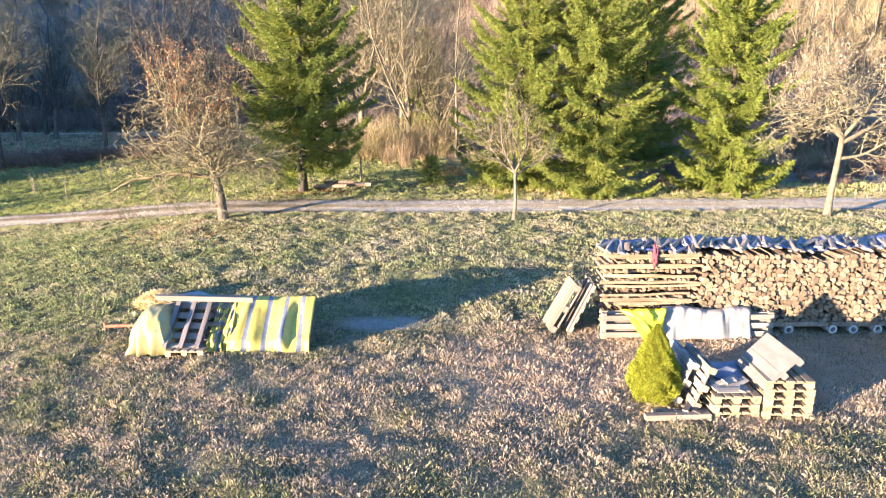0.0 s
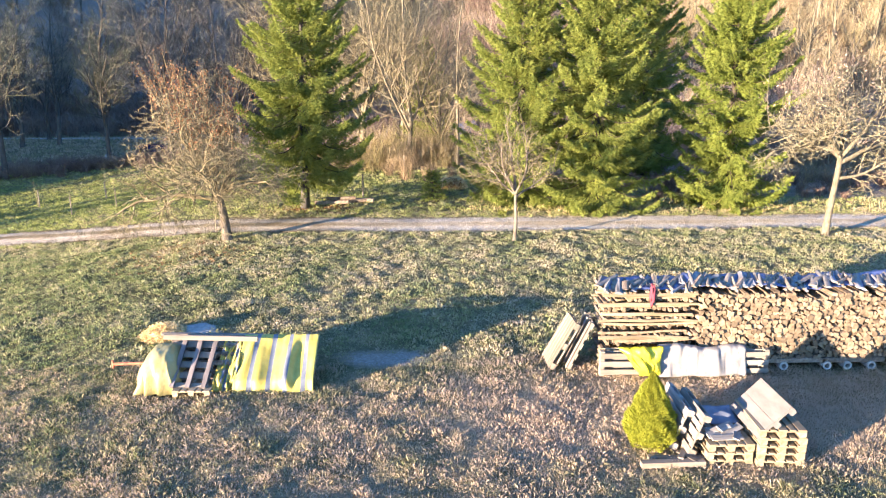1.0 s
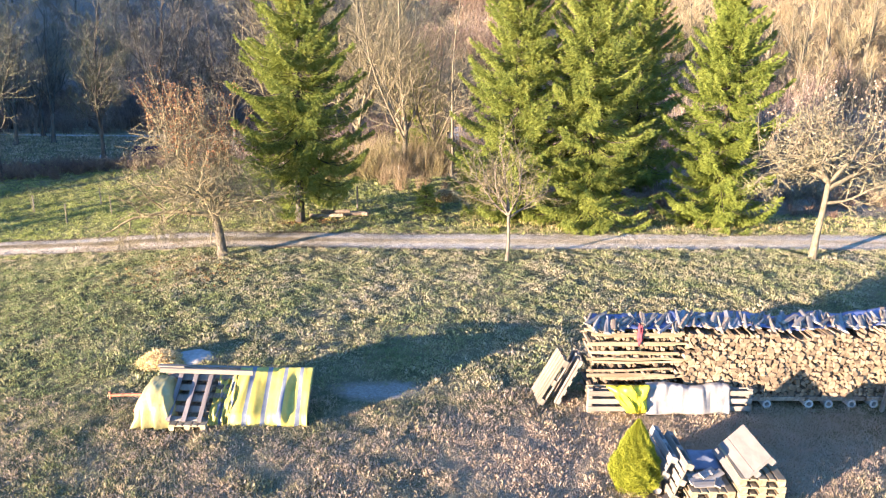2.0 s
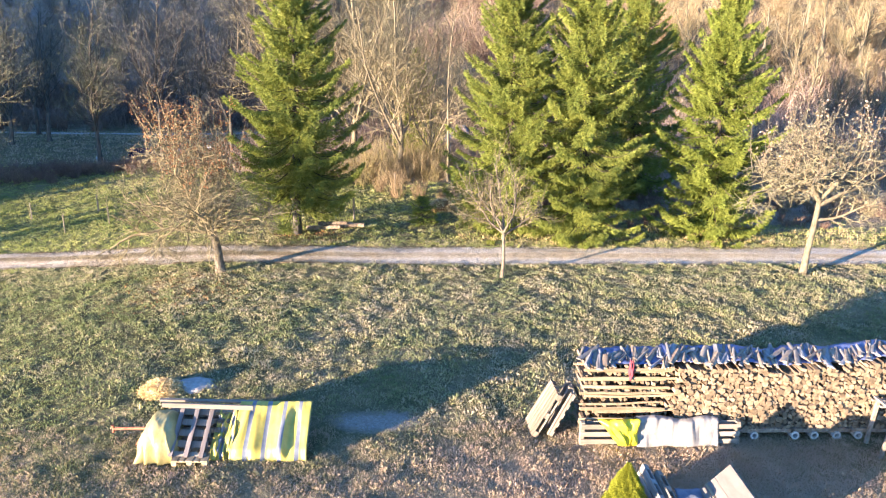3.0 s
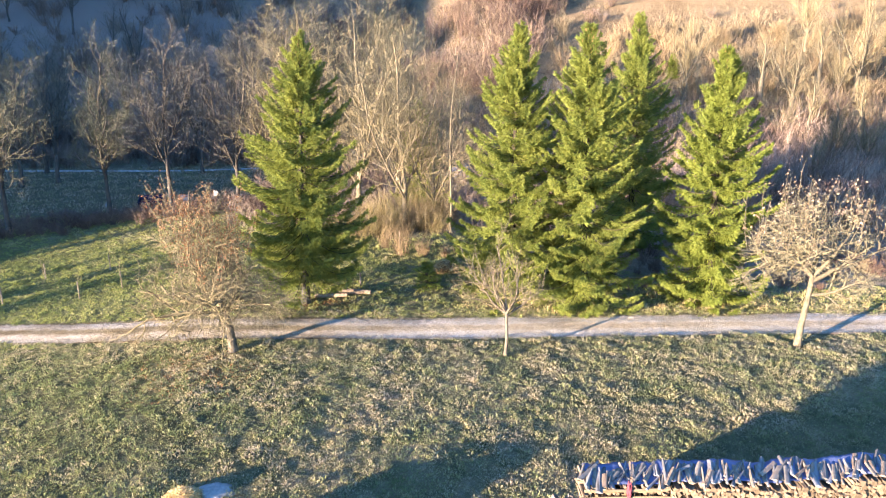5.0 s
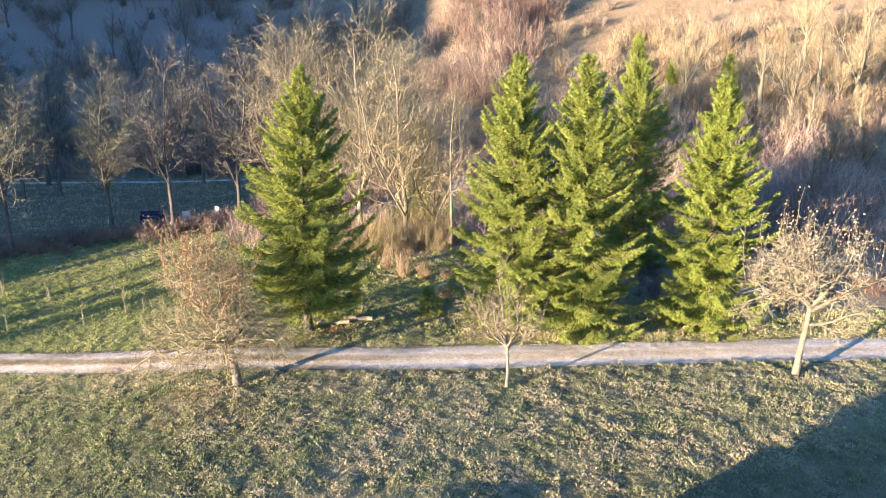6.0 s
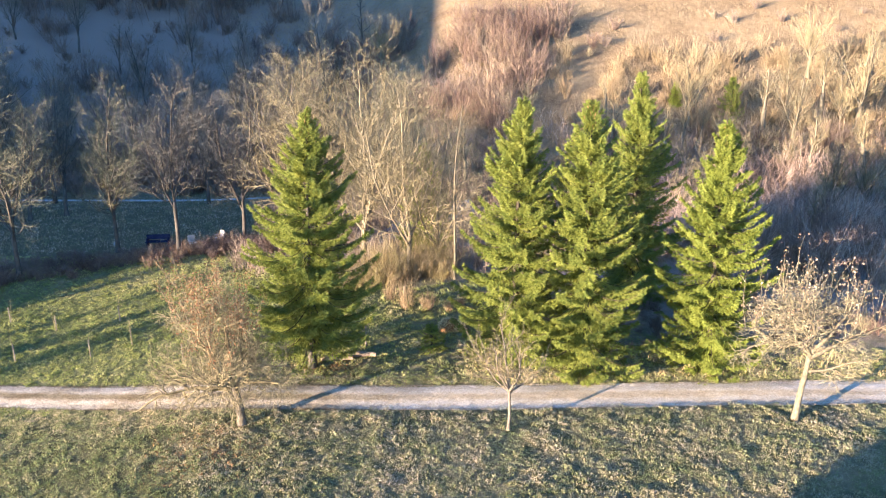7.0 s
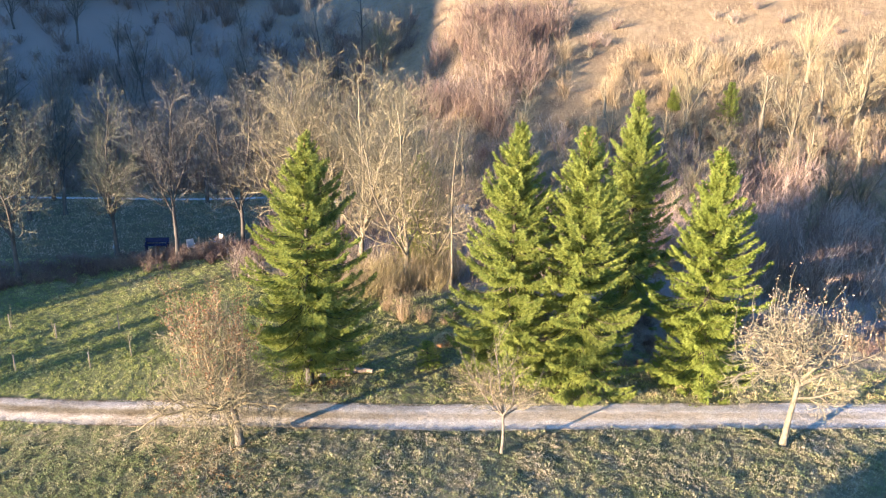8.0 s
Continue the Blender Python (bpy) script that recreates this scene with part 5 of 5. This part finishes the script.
for k, (x, y, z, ln, wd, th, rz, lab) in enumerate([(-5.37, 14.12, 0.93, 2.1, 0.06, 0.11, -2.5, "long pale beam lying along the covered stack"), (-5.45, 14.52, 0.86, 2.3, 0.10, 0.05, -1.0, "long thin batten lying along the covered stack")]):
    tagged(part("beam", board_mesh("beam", ln, wd, th, M_PALEWOOD), M_PALEWOOD), lab, "beam", "beams on the stack").matrix_basis = pose(x, y, TG + z, 0, 1.0, rz)
bar = thing("drawbar", Matrix.Translation((-7.05, 14.30, TG - 0.10)), "rusty red iron drawbar with a prop leg", "drawbar")
g = Geo()
g.tube([(-0.62, 0.0, 0.36), (-0.1, 0.0, 0.37), (0.6, 0.02, 0.36)], [0.035, 0.035, 0.035], 8)
g.tube([(-0.62, 0.0, 0.27), (-0.62, 0.0, 0.45)], [0.03, 0.03], 8)
part("bar", g, M_RUSTIRON, bar)
g = Geo()
g.tube([(0.15, -0.02, 0.36), (-0.08, -0.28, -0.02)], [0.022, 0.022], 6)
part("prop", g, M_RUSTIRON, bar)

# straw heap beside the stack
heap = thing("straw_heap", at(-7.3, 16.55), "small heap of bleached straw against grey ash", "straw heap")
hr = np.random.default_rng(121)
n = 2600
a_, r_ = hr.uniform(0, 6.283, n), np.sqrt(hr.random(n)) * 0.62
hx, hy = np.cos(a_) * r_, np.sin(a_) * r_ * 0.8
hz_ = np.maximum(0, 0.36 * (1 - (r_ / 0.64) ** 2)) * hr.uniform(0.75, 1.0, n)
d = hr.normal(0, 1, (n, 3))
d[:, 2] *= 0.5
d /= np.linalg.norm(d, axis=1)[:, None]
s = np.cross(d, hr.normal(0, 1, (n, 3)))
s /= np.linalg.norm(s, axis=1)[:, None]
c = np.column_stack([hx, hy, hz_])
v = np.stack([c - d * 0.10 - s * 0.010, c - d * 0.10 + s * 0.010, c + d * 0.12], 1).reshape(-1, 3)
part("straw", tri_mesh("straw", v, np.arange(len(v)).reshape(-1, 3), M_STRAW), M_STRAW, heap)


def lump(sx, sy, sz, seed, cuts=3, amp=0.18):
    bm = bmesh.new()
    bmesh.ops.create_icosphere(bm, subdivisions=cuts, radius=1)
    for w in bm.verts:
        q = w.co.copy()
        f = 1 + amp * noise.noise(q * 1.7 + Vector((seed, 0, 0))) + amp * 0.5 * noise.noise(q * 4 + Vector((0, seed, 0)))
        w.co = Vector((q.x * sx, q.y * sy, q.z * sz)) * f
    me = bpy.data.meshes.new("lump")
    bm.to_mesh(me)
    bm.free()
    me.polygons.foreach_set("use_smooth", [True] * len(me.polygons))
    return me


core = part("core", lump(0.55, 0.45, 0.26, 3), M_STRAW, heap, "packed straw core")
core.data.materials.append(M_STRAW)
st = part("ash", lump(0.6, 0.42, 0.16, 8, 3, 0.3), M_STONE, heap, "grey ash and sand")
st.data.materials.append(M_STONE)
st.location = (0.72, 0.32, 0.02)

# ---------------------------------------------------------------- dwarf conifer by the pallets
con = thing("dwarf_conifer", at(3.50, 10.98), "dense cone-shaped yellow-green dwarf spruce", "conifer")
cr = np.random.default_rng(131)
n = 42000
u = cr.random(n) ** 0.8
rad = 0.445 * np.where(u < 0.18, 0.72 + 0.28 * u / 0.18, (1 - (np.maximum(u - 0.18, 0) / 0.82) ** 1.55) + 0.02) * (1 + 0.07 * np.sin(u * 31 + 3 * cr.random(n)))
a_ = cr.uniform(0, 6.283, n)
rr = rad * (1 - 0.16 * cr.random(n) ** 2) * (1 + 0.06 * np.sin(a_ * 9 + u * 20) + 0.05 * np.sin(a_ * 4 - u * 11))
c = np.column_stack([np.cos(a_) * rr, np.sin(a_) * rr, 0.05 + u * 1.38])
d = np.column_stack([np.cos(a_) * 0.8, np.sin(a_) * 0.8, np.full(n, 0.75)]) + cr.normal(0, 0.35, (n, 3))
d /= np.linalg.norm(d, axis=1)[:, None]
s = np.cross(d, cr.normal(0, 1, (n, 3)))
s /= np.linalg.norm(s, axis=1)[:, None]
ln = cr.uniform(0.022, 0.042, n)[:, None]
v = np.stack([c - s * 0.006 - d * ln * 0.4, c + s * 0.006 - d * ln * 0.4, c + d * ln], 1).reshape(-1, 3)
part("crown", tri_mesh("crown", v, np.arange(len(v)).reshape(-1, 3), M_DWARF), M_DWARF, con, "tight yellow-green needles")
g = Geo()
g.tube([(0, 0, -0.1), (0, 0, 0.5), (0, 0, 1.3)], [0.05, 0.04, 0.01], 7)
part("trunk", g, M_GREYBARK, con)
inner = Geo()
inner.tube([(0, 0, 0.08), (0, 0, 0.3), (0, 0, 0.75), (0, 0, 1.1), (0, 0, 1.36)], [0.24, 0.34, 0.26, 0.15, 0.03], 12)
part("inner_core", inner, M_DWARF, con, "dense inner twigs", smooth=True)


# ---------------------------------------------------------------- the long firewood pile
PX0, PX1, PF, PZ = 3.25, 14.2, 14.12, gz(7, 14.5) + 0.05
LR = random.Random(7)


def log_geo(geo, x, z, y0, y1, r, twist, kind, rnd, sides=None):
    """A split or round log lying front to back, its front end at y0."""
    k = sides or (6 if kind > 0.62 else (3 if kind < 0.16 else (4 if kind < 0.42 else 5)))
    ang = sorted((twist + 2 * math.pi * (i + rnd.uniform(-0.22, 0.22)) / k) for i in range(k))
    rs = [r * rnd.uniform(0.82, 1.2) for _ in ang]
    dx, dz = rnd.uniform(-0.03, 0.03), rnd.uniform(-0.015, 0.015)
    vs = [(x + q * math.cos(a), y0 + rnd.uniform(-0.006, 0.006), z + q * math.sin(a)) for a, q in zip(ang, rs)]
    vs += [(x + dx + q * math.cos(a), y1, z + dz + q * math.sin(a)) for a, q in zip(ang, rs)]
    n0 = len(geo.v)
    geo.v.extend(vs)
    geo.f.append(tuple(n0 + i for i in range(k)))
    geo.f.append(tuple(n0 + k + i for i in range(k - 1, -1, -1)))
    geo.mi.extend([0, 0])
    for i in range(k):
        j = (i + 1) % k
        geo.f.append((n0 + j, n0 + i, n0 + k + i, n0 + k + j))
        geo.mi.append(1 if (kind > 0.62 or i % 2) else 0)


def pile_top(x):
    return PZ + 1.78 + 0.05 * math.sin(x * 1.3) + 0.04 * math.sin(x * 3.7 + 1) + 0.025 * max(0, x - 7)


pile = thing("firewood_pile", Matrix.Translation((8.7, 14.6, PZ)), "long man-high pile of split firewood, ends to the front", "firewood pile")
inv = pile.matrix_world.inverted()
rest, singles = Geo(), 0
row, z = 0, PZ + 0.24
while z < PZ + 2.2:
    x = 5.42 + LR.uniform(0, 0.05)
    while x < PX1:
        r = LR.uniform(0.040, 0.084)
        x += r
        if z + r < pile_top(x) - 0.02:
            geo = rest
            one = singles < 150 and 5.4 < x < 6.7
            if one:
                geo, singles = Geo(), singles + 1
            log_geo(geo, x, z + LR.uniform(-0.018, 0.018), PF + LR.uniform(-0.05, 0.06), PF + 1.0 + LR.uniform(-0.06, 0.06), r * 1.06, LR.uniform(0, 6.28), LR.random(), LR)
            if one:
                ob = part("log", geo, [M_LOGENDP, M_LOGBARK], pile)
                ob.matrix_parent_inverse = inv
        x += r * 0.93
    z += 0.103
    row += 1
ob = part("firewood", rest, [M_LOGEND, M_LOGBARK], pile)
ob.matrix_parent_inverse = inv
tagged(ob, kind="stuff")
# cross-stacked end of the pile: rails along it, short logs between
z = PZ + 0.02
layer = 0
while z < PZ + 1.74:
    for j, y in enumerate((PF + 0.05, PF + 0.50, PF + 0.93)):
        for q in range(2 if (j == 0 and LR.random() < 0.45) else 1):
            g = Geo()
            x0, x1 = PX0 + LR.uniform(-0.06, 0.12), 5.38 + LR.uniform(-0.20, 0.16)
            if LR.random() < 0.3:
                x0 += LR.uniform(0.0, 0.5)
            r, tilt_ = LR.uniform(0.026, 0.046), LR.uniform(-0.012, 0.012)
            g.tube([(x0 + (x1 - x0) * s / 4, y - 0.05 * q + LR.uniform(-0.02, 0.02), z + r + 0.07 * q + tilt_ * (s - 2) + LR.uniform(-0.018, 0.018)) for s in range(5)], [r, r * 1.05, r, r * 0.95, r * 0.85], 6)
            ob = part("rail", g, M_NEWWOOD if LR.random() < 0.75 else M_LOGENDP, pile)
            ob.matrix_parent_inverse = inv
    z += 0.10
    x = PX0 + 0.06
    while x < 5.35:
        g = Geo()
        r = LR.uniform(0.036, 0.056)
        x += r
        if LR.random() < 0.82:
            log_geo(g, x, z + r + LR.uniform(-0.005, 0.015), PF + LR.uniform(-0.03, 0.16), PF + 1.0, r, LR.uniform(0, 6.28), LR.random(), LR)
            ob = part("log", g, [M_LOGENDP, M_LOGBARK], pile)
            ob.matrix_parent_inverse = inv
        x += r * 1.15
    z += 0.10
    layer += 1
# slabs of bark and split wood laid over a blue sheet on the top
x = PX0 + 0.1
while x < PX1:
    g = Geo()
    w, ln = LR.choice((0.07, 0.10, 0.13, 0.17)) * LR.uniform(0.8, 1.2), LR.uniform(0.35, 0.85)
    top = pile_top(x) if x > 5.3 else PZ + 1.77
    rz = LR.gauss(-24, 14)
    m = pose(x, PF + 0.46 + LR.uniform(-0.32, 0.28), top + 0.085 + LR.uniform(-0.01, 0.05), LR.uniform(1, 7), LR.uniform(-16, 16), rz)
    th = LR.uniform(0.5, 1.0)
    prof = [(-w / 2, -0.008), (-w * 0.28, 0.028 * th), (0.0, 0.042 * th), (w * 0.28, 0.026 * th), (w / 2, -0.008), (0, -0.02)]
    vs = [tuple(m @ Vector((a * (1 if s < 0 else LR.uniform(0.5, 1.0)), s * ln / 2 + LR.uniform(-0.02, 0.02), b * LR.uniform(0.7, 1.3)))) for s in (-1, 1) for a, b in prof]
    g.add(vs, [tuple(range(6)), tuple(range(11, 5, -1))] + [((i + 1) % 6, i, 6 + i, 6 + (i + 1) % 6) for i in range(6)])
    ob = part("slab", g, LR.choice((M_SLAB, M_SLAB, M_LOGBARK, M_PALEWOOD)), pile)
    ob.matrix_parent_inverse = inv
    x += w * LR.uniform(0.25, 0.65)


def pile_cover(u, v):
    x = PX0 + 0.15 + (PX1 - PX0 - 0.2) * u
    top = pile_top(x) if x > 5.3 else PZ + 1.77
    w = fold(u * 16, v * 1.5, 21)
    return Vector((x, PF + 0.10 + 0.05 * w + 0.86 * v, top + 0.055 + 0.05 * v + 0.025 * w)), (u * 11, v)


cloth("blue_tarpaulin", pile_cover, 150, 8, M_BLUETARP, "faded blue tarpaulin under slabs on the firewood pile", "tarpaulin")
# bearers and concrete rings under the pile
for x0, x1 in ((7.0, 8.35), (8.3, 9.75), (9.7, 11.3), (11.2, 12.8), (12.7, 14.2)):
    ob = part("bearer", board_mesh("bearer", x1 - x0, 0.09, 0.10, M_LOGBARK), M_GREYWOOD, pile)
    ob.matrix_parent_inverse = inv
    ob.matrix_basis = pose((x0 + x1) / 2, PF + 0.02, PZ + 0.15)


def ring_geo(r, hole, ln):
    g = Geo()
    k = 18
    for y in (0, ln):
        for q in (r, hole):
            g.v.extend([(q * math.cos(2 * math.pi * i / k), y, q * math.sin(2 * math.pi * i / k)) for i in range(k)])
    for i in range(k):
        j = (i + 1) % k
        g.f.extend([(i, j, k + j, k + i), (2 * k + j, 2 * k + i, 3 * k + i, 3 * k + j), (j, i, 2 * k + i, 2 * k + j), (k + i, k + j, 3 * k + j, 3 * k + i)])
        g.mi.extend([0] * 4)
    return g


ring = ring_geo(0.10, 0.055, 1.05).mesh("ring", [M_PIPE], False)
for x in (7.42, 8.40, 8.86, 9.40, 9.92, 10.8, 11.7, 12.6, 13.5):
    ob = part("pipe", ring, M_PIPE, None)
    tagged(ob, "short grey concrete pipe lying under the firewood pile", "pipe", "pipes under the pile")
    ob.matrix_basis = pose(x, PF - 0.06, PZ + 0.035)
tagged(part("red_strap", lump(0.06, 0.05, 0.22, 5, 3, 0.8), M_REDCLOTH), "crumpled red cloth hanging on the firewood pile", "cloth").matrix_basis = pose(4.36, PF - 0.04, PZ + 1.74)
bpy.data.objects["red_strap"].data.materials.append(M_REDCLOTH)

# slatted crate before the pile, with plastic sheets over it
crate = thing("slatted_crate", Matrix.Translation((5.1, 13.98, gz(5, 14))), "low bleached slatted crate along the pile's foot", "crate")
for y in (-0.12, 0.06):
    for z in (0.09, 0.28, 0.47):
        ob = part("slat", board_mesh("slat", 3.72, 0.022, 0.12, M_PALEWOOD), M_PALEWOOD, crate)
        ob.matrix_basis = pose(0, y, z)
for x in (-1.82, -0.6, 0.6, 1.82):
    ob = part("post", board_mesh("post", 0.09, 0.15, 0.58, M_PALEWOOD), M_PALEWOOD, crate)
    ob.matrix_basis = pose(x, -0.03, 0.28)
CG = gz(5, 14)


def white_sheet(u, v):
    x = 4.52 + 1.93 * u
    top = 0.66 - 0.05 * u + 0.04 * math.sin(u * 9)
    (y, z), s = profile([(13.74, CG + 0.02), (13.80, CG + top * 0.5), (13.83, CG + top), (14.0, CG + top + 0.03), (14.08, CG + top - 0.1)], v)
    w = fold(u * 2.6, v * 0.6, 13)
    return Vector((x + 0.02 * w, y - 0.055 * w - 0.025 * math.sin(u * 13), z + 0.03 * w)), (u, s)


def yellow_sheet(u, v):
    a, b = 2 * u - 1, 2 * v - 1
    rise = max(0, 1 - abs(a) ** 2.5) ** 0.5 * max(0, 1 - abs(b) ** 3) ** 0.5
    w = fold(u * 1.5, v * 1.3, 17)
    return Vector((4.20 - 0.13 * b + (0.34 + 0.13 * b) * a + 0.04 * w, 13.80 - 0.20 * rise - 0.10 * w, CG + 0.37 + 0.34 * b + 0.06 * w)), (u, v)


cloth("white_sheet", white_sheet, 44, 16, M_WHITEBAG, "white plastic sheeting draped over the slatted crate", "plastic sheet")
cloth("yellow_sheet", yellow_sheet, 26, 22, M_YELLOWBAG, "crumpled bright yellow plastic sheet on the crate", "plastic sheet")

# pallets leaning on the pile's end
LG = gz(2.6, 14.6)
make_pallet(pose(2.54, 14.60, LG + 0.52, 0, 0, 3) @ pose(0, 0, 0, 0, -61, 0), M_BROWNWOOD, "weathered brown pallet leaning against the end of the firewood pile", group="leaning pallets")
make_pallet(pose(2.90, 14.62, LG + 0.54, 0, 0, -3) @ pose(0, 0, 0, 0, -65, 0) @ pose(0, 0, 0.1, 180, 0, 0), M_PALEWOOD, "bleached pallet leaning with its open underside showing", group="leaning pallets", crosswise=True)

# ---------------------------------------------------------------- wooden rack before the pile
rack = thing("wooden_rack", Matrix.Translation((10.0, 13.9, gz(10, 13.8))), "open wooden rack of pale battens with a flat top frame", "rack")
for x, y in ((0.02, 0.02), (0.0, -0.62), (1.55, 0.02), (1.55, -0.62)):
    ob = part("leg", board_mesh("leg", 0.07, 0.07, 1.16, M_PALEWOOD), M_PALEWOOD, rack)
    ob.matrix_basis = pose(x + 0.06, y, 0.56, 0, 6, 0)
for y in (0.02, -0.62, -0.3):
    ob = part("rail", board_mesh("rail", 1.75, 0.07, 0.045, M_GREYWOOD), M_GREYWOOD, rack)
    ob.matrix_basis = pose(0.86, y, 1.155)
for x in (0.10, 0.85, 1.62):
    ob = part("cross_rail", board_mesh("cross_rail", 0.07, 0.80, 0.045, M_GREYWOOD), M_GREYWOOD, rack)
    ob.matrix_basis = pose(x, -0.30, 1.20)
make_pallet(pose(10.75, 12.98, gz(10.6, 13) + 0.37, 64, 0, 4), M_NEWWOOD, "yellowish slatted pallet leaning on the rack", group="pallets by the rack")

# ---------------------------------------------------------------- meadow beyond the track
for k, (x, y, h_, lab) in enumerate([(-22.3, 34.4, 1.5, ""), (-22.1, 38.4, 1.6, ""), (-18.0, 33.7, 1.4, ""), (-16.2, 34.7, 1.5, ""), (-18.5, 38.8, 1.7, ""), (-25.5, 40.0, 1.6, ""), (-12.6, 32.0, 1.3, ""), (-11.2, 35.8, 1.5, "")]):
    sp = thing("sapling", at(x, y, 40 * k), "newly planted bare fruit sapling with a pale stake", "sapling", "saplings")
    g = Geo()
    g.tube([(0.06, 0, -0.1), (0.06, 0.01, 0.95)], [0.028, 0.028], 6)
    part("stake", g, M_PALEWOOD, sp, "pale wooden stake")
    g, tw = Geo(), []
    r_ = np.random.default_rng(140 + k)
    grow((g, g), (0, 0, -0.05), (0, 0, 1), h_, 0.018, 0, [(4, 0.04, 0.02, 7, 0.4, 40, 5, 0.45), (3, 0.1, 0.1, 0, 0, 0, 3, 0)], r_, tw)
    part("stem", g, M_PALETWIG, sp, "thin bare stem and twigs")
for x, y, h_ in ((-3.75, 32.6, 1.1), (-2.0, 37.6, 1.3), (-26.6, 40.2, 1.3)):
    g = Geo()
    g.tube([(0, 0, -0.1), (0.01, 0, h_)], [0.045, 0.04], 7)
    tagged(part("post", g, M_PALEWOOD), "pale wooden post standing in the meadow", "post", "meadow posts").matrix_basis = at(x, y)
for k, (x, y, z, ln, r, rz) in enumerate([(-5.0, 31.05, 0.10, 1.5, 0.10, 3), (-4.3, 31.3, 0.09, 1.7, 0.09, 8), (-3.7, 31.5, 0.10, 1.1, 0.11, -12), (-4.6, 31.2, 0.26, 1.3, 0.08, 5)]):
    g = Geo()
    g.tube([(-ln / 2, 0, 0), (0, 0.02, 0), (ln / 2, 0, 0.01)], [r, r * 0.95, r * 0.88], 8)
    tagged(part("log", g, [M_LOGBARK]), "felled log lying in the grass under the spruce", "log", "logs under the spruce").matrix_basis = pose(x, y, gz(x, y) + z, 0, 0, rz)
mound = thing("grass_heap", at(0.5, 34.4), "small heap of rust-brown cut grass", "heap")
part("core", lump(0.66, 0.5, 0.55, 12), M_LITTER, mound).data.materials.append(M_LITTER)
hr = np.random.default_rng(150)
a_, q_ = hr.uniform(0, 6.283, 1500), hr.random(1500)
c = np.column_stack([np.cos(a_) * 0.68 * np.sqrt(1 - q_ ** 2), np.sin(a_) * 0.52 * np.sqrt(1 - q_ ** 2), 0.58 * q_])
d = hr.normal(0, 1, (1500, 3)) * 0.09
w_ = hr.normal(0, 1, (1500, 3)) * 0.014
part("straw", tri_mesh("straw", np.stack([c - d, c + w_, c + d], 1).reshape(-1, 3), np.arange(4500).reshape(-1, 3), M_STRAW), M_STRAW, mound, "loose dry stalks")
# row of split logs and a white post at the wood's edge
for k in range(9):
    g = Geo()
    x, y = -2.2 + 0.27 * k + 0.05 * math.sin(5 * k), 46.2 + 0.12 * math.cos(3 * k)
    g.tube([(0, 0, -0.05), (0.02, 0, 0.3), (0.03 * math.sin(k), 0.02, 0.55 + 0.12 * math.sin(7 * k))], [0.13, 0.12, 0.11], 7)
    tagged(part("log", g, M_LOGBARK), "short brown log set upright at the wood's edge", "log", "logs at the wood's edge").matrix_basis = at(x, y)
g = Geo()
g.tube([(0, 0, -0.1), (0.01, 0, 0.75)], [0.09, 0.085], 8)
tagged(part("post", g, M_WHITE), "short white post beside the logs", "post").matrix_basis = at(0.15, 46.0)
def sheet_heap(u, v):
    a, b = 2 * u - 1, 2 * v - 1
    rise = max(0, 1 - abs(a) ** 3) ** 0.5 * max(0, 1 - abs(b) ** 3) ** 0.5
    w = fold(u, v, 31)
    x, y = 2.2 + 1.0 * a + 0.05 * w, 57.5 + 0.8 * b
    return Vector((x, y, ground_z(x, y) - 0.03 + (1.0 + 0.15 * w) * rise)), (u, v)


cloth("blue_tarpaulin", sheet_heap, 20, 16, M_BLUESHEET, "blue-grey tarpaulin over a heap among the trees", "tarpaulin")
# garden seats and a cart in the shade beyond the hedge


def garden_chair(m):
    t = thing("garden_chair", m, "white plastic garden chair in the shaded meadow", "chair", "garden chairs")
    for x in (-0.22, 0.22):
        for y in (-0.22, 0.22):
            part("leg", board_mesh("leg", 0.05, 0.05, 0.42, M_WHITE), M_WHITE, t).matrix_basis = pose(x, y, 0.21)
    part("seat", board_mesh("seat", 0.52, 0.5, 0.04, M_WHITE), M_WHITE, t).matrix_basis = pose(0, 0, 0.43)
    part("backrest", board_mesh("backrest", 0.52, 0.04, 0.5, M_WHITE), M_WHITE, t).matrix_basis = pose(0, 0.24, 0.70, -10)
    for x in (-0.26, 0.26):
        part("armrest", board_mesh("armrest", 0.05, 0.5, 0.04, M_WHITE), M_WHITE, t).matrix_basis = pose(x, 0, 0.64)
    return t


garden_chair(at(-18.0, 50.9, 30))
garden_chair(at(-16.3, 52.0, -40))
tagged(part("bucket", lump(0.16, 0.16, 0.17, 4, 2, 0.05), M_WHITE), "small white plastic bucket beside a tree", "bucket").matrix_basis = at(-24.2, 52.2, dz=0.14)
bpy.data.objects["bucket"].data.materials.append(M_WHITE)
cart = thing("garden_bench", at(-20.7, 51.4, 5), "dark navy garden bench in the shaded meadow", "bench")
part("seat", board_mesh("seat", 1.7, 0.5, 0.07, M_NAVY), M_NAVY, cart).matrix_basis = pose(0, 0, 0.5)
part("backrest", board_mesh("backrest", 1.7, 0.06, 0.36, M_NAVY), M_NAVY, cart).matrix_basis = pose(0, 0.27, 0.78, -8)
for x in (-0.75, 0.75):
    part("side_frame", board_mesh("side_frame", 0.07, 0.5, 0.75, M_NAVY), M_NAVY, cart).matrix_basis = pose(x, 0, 0.37)
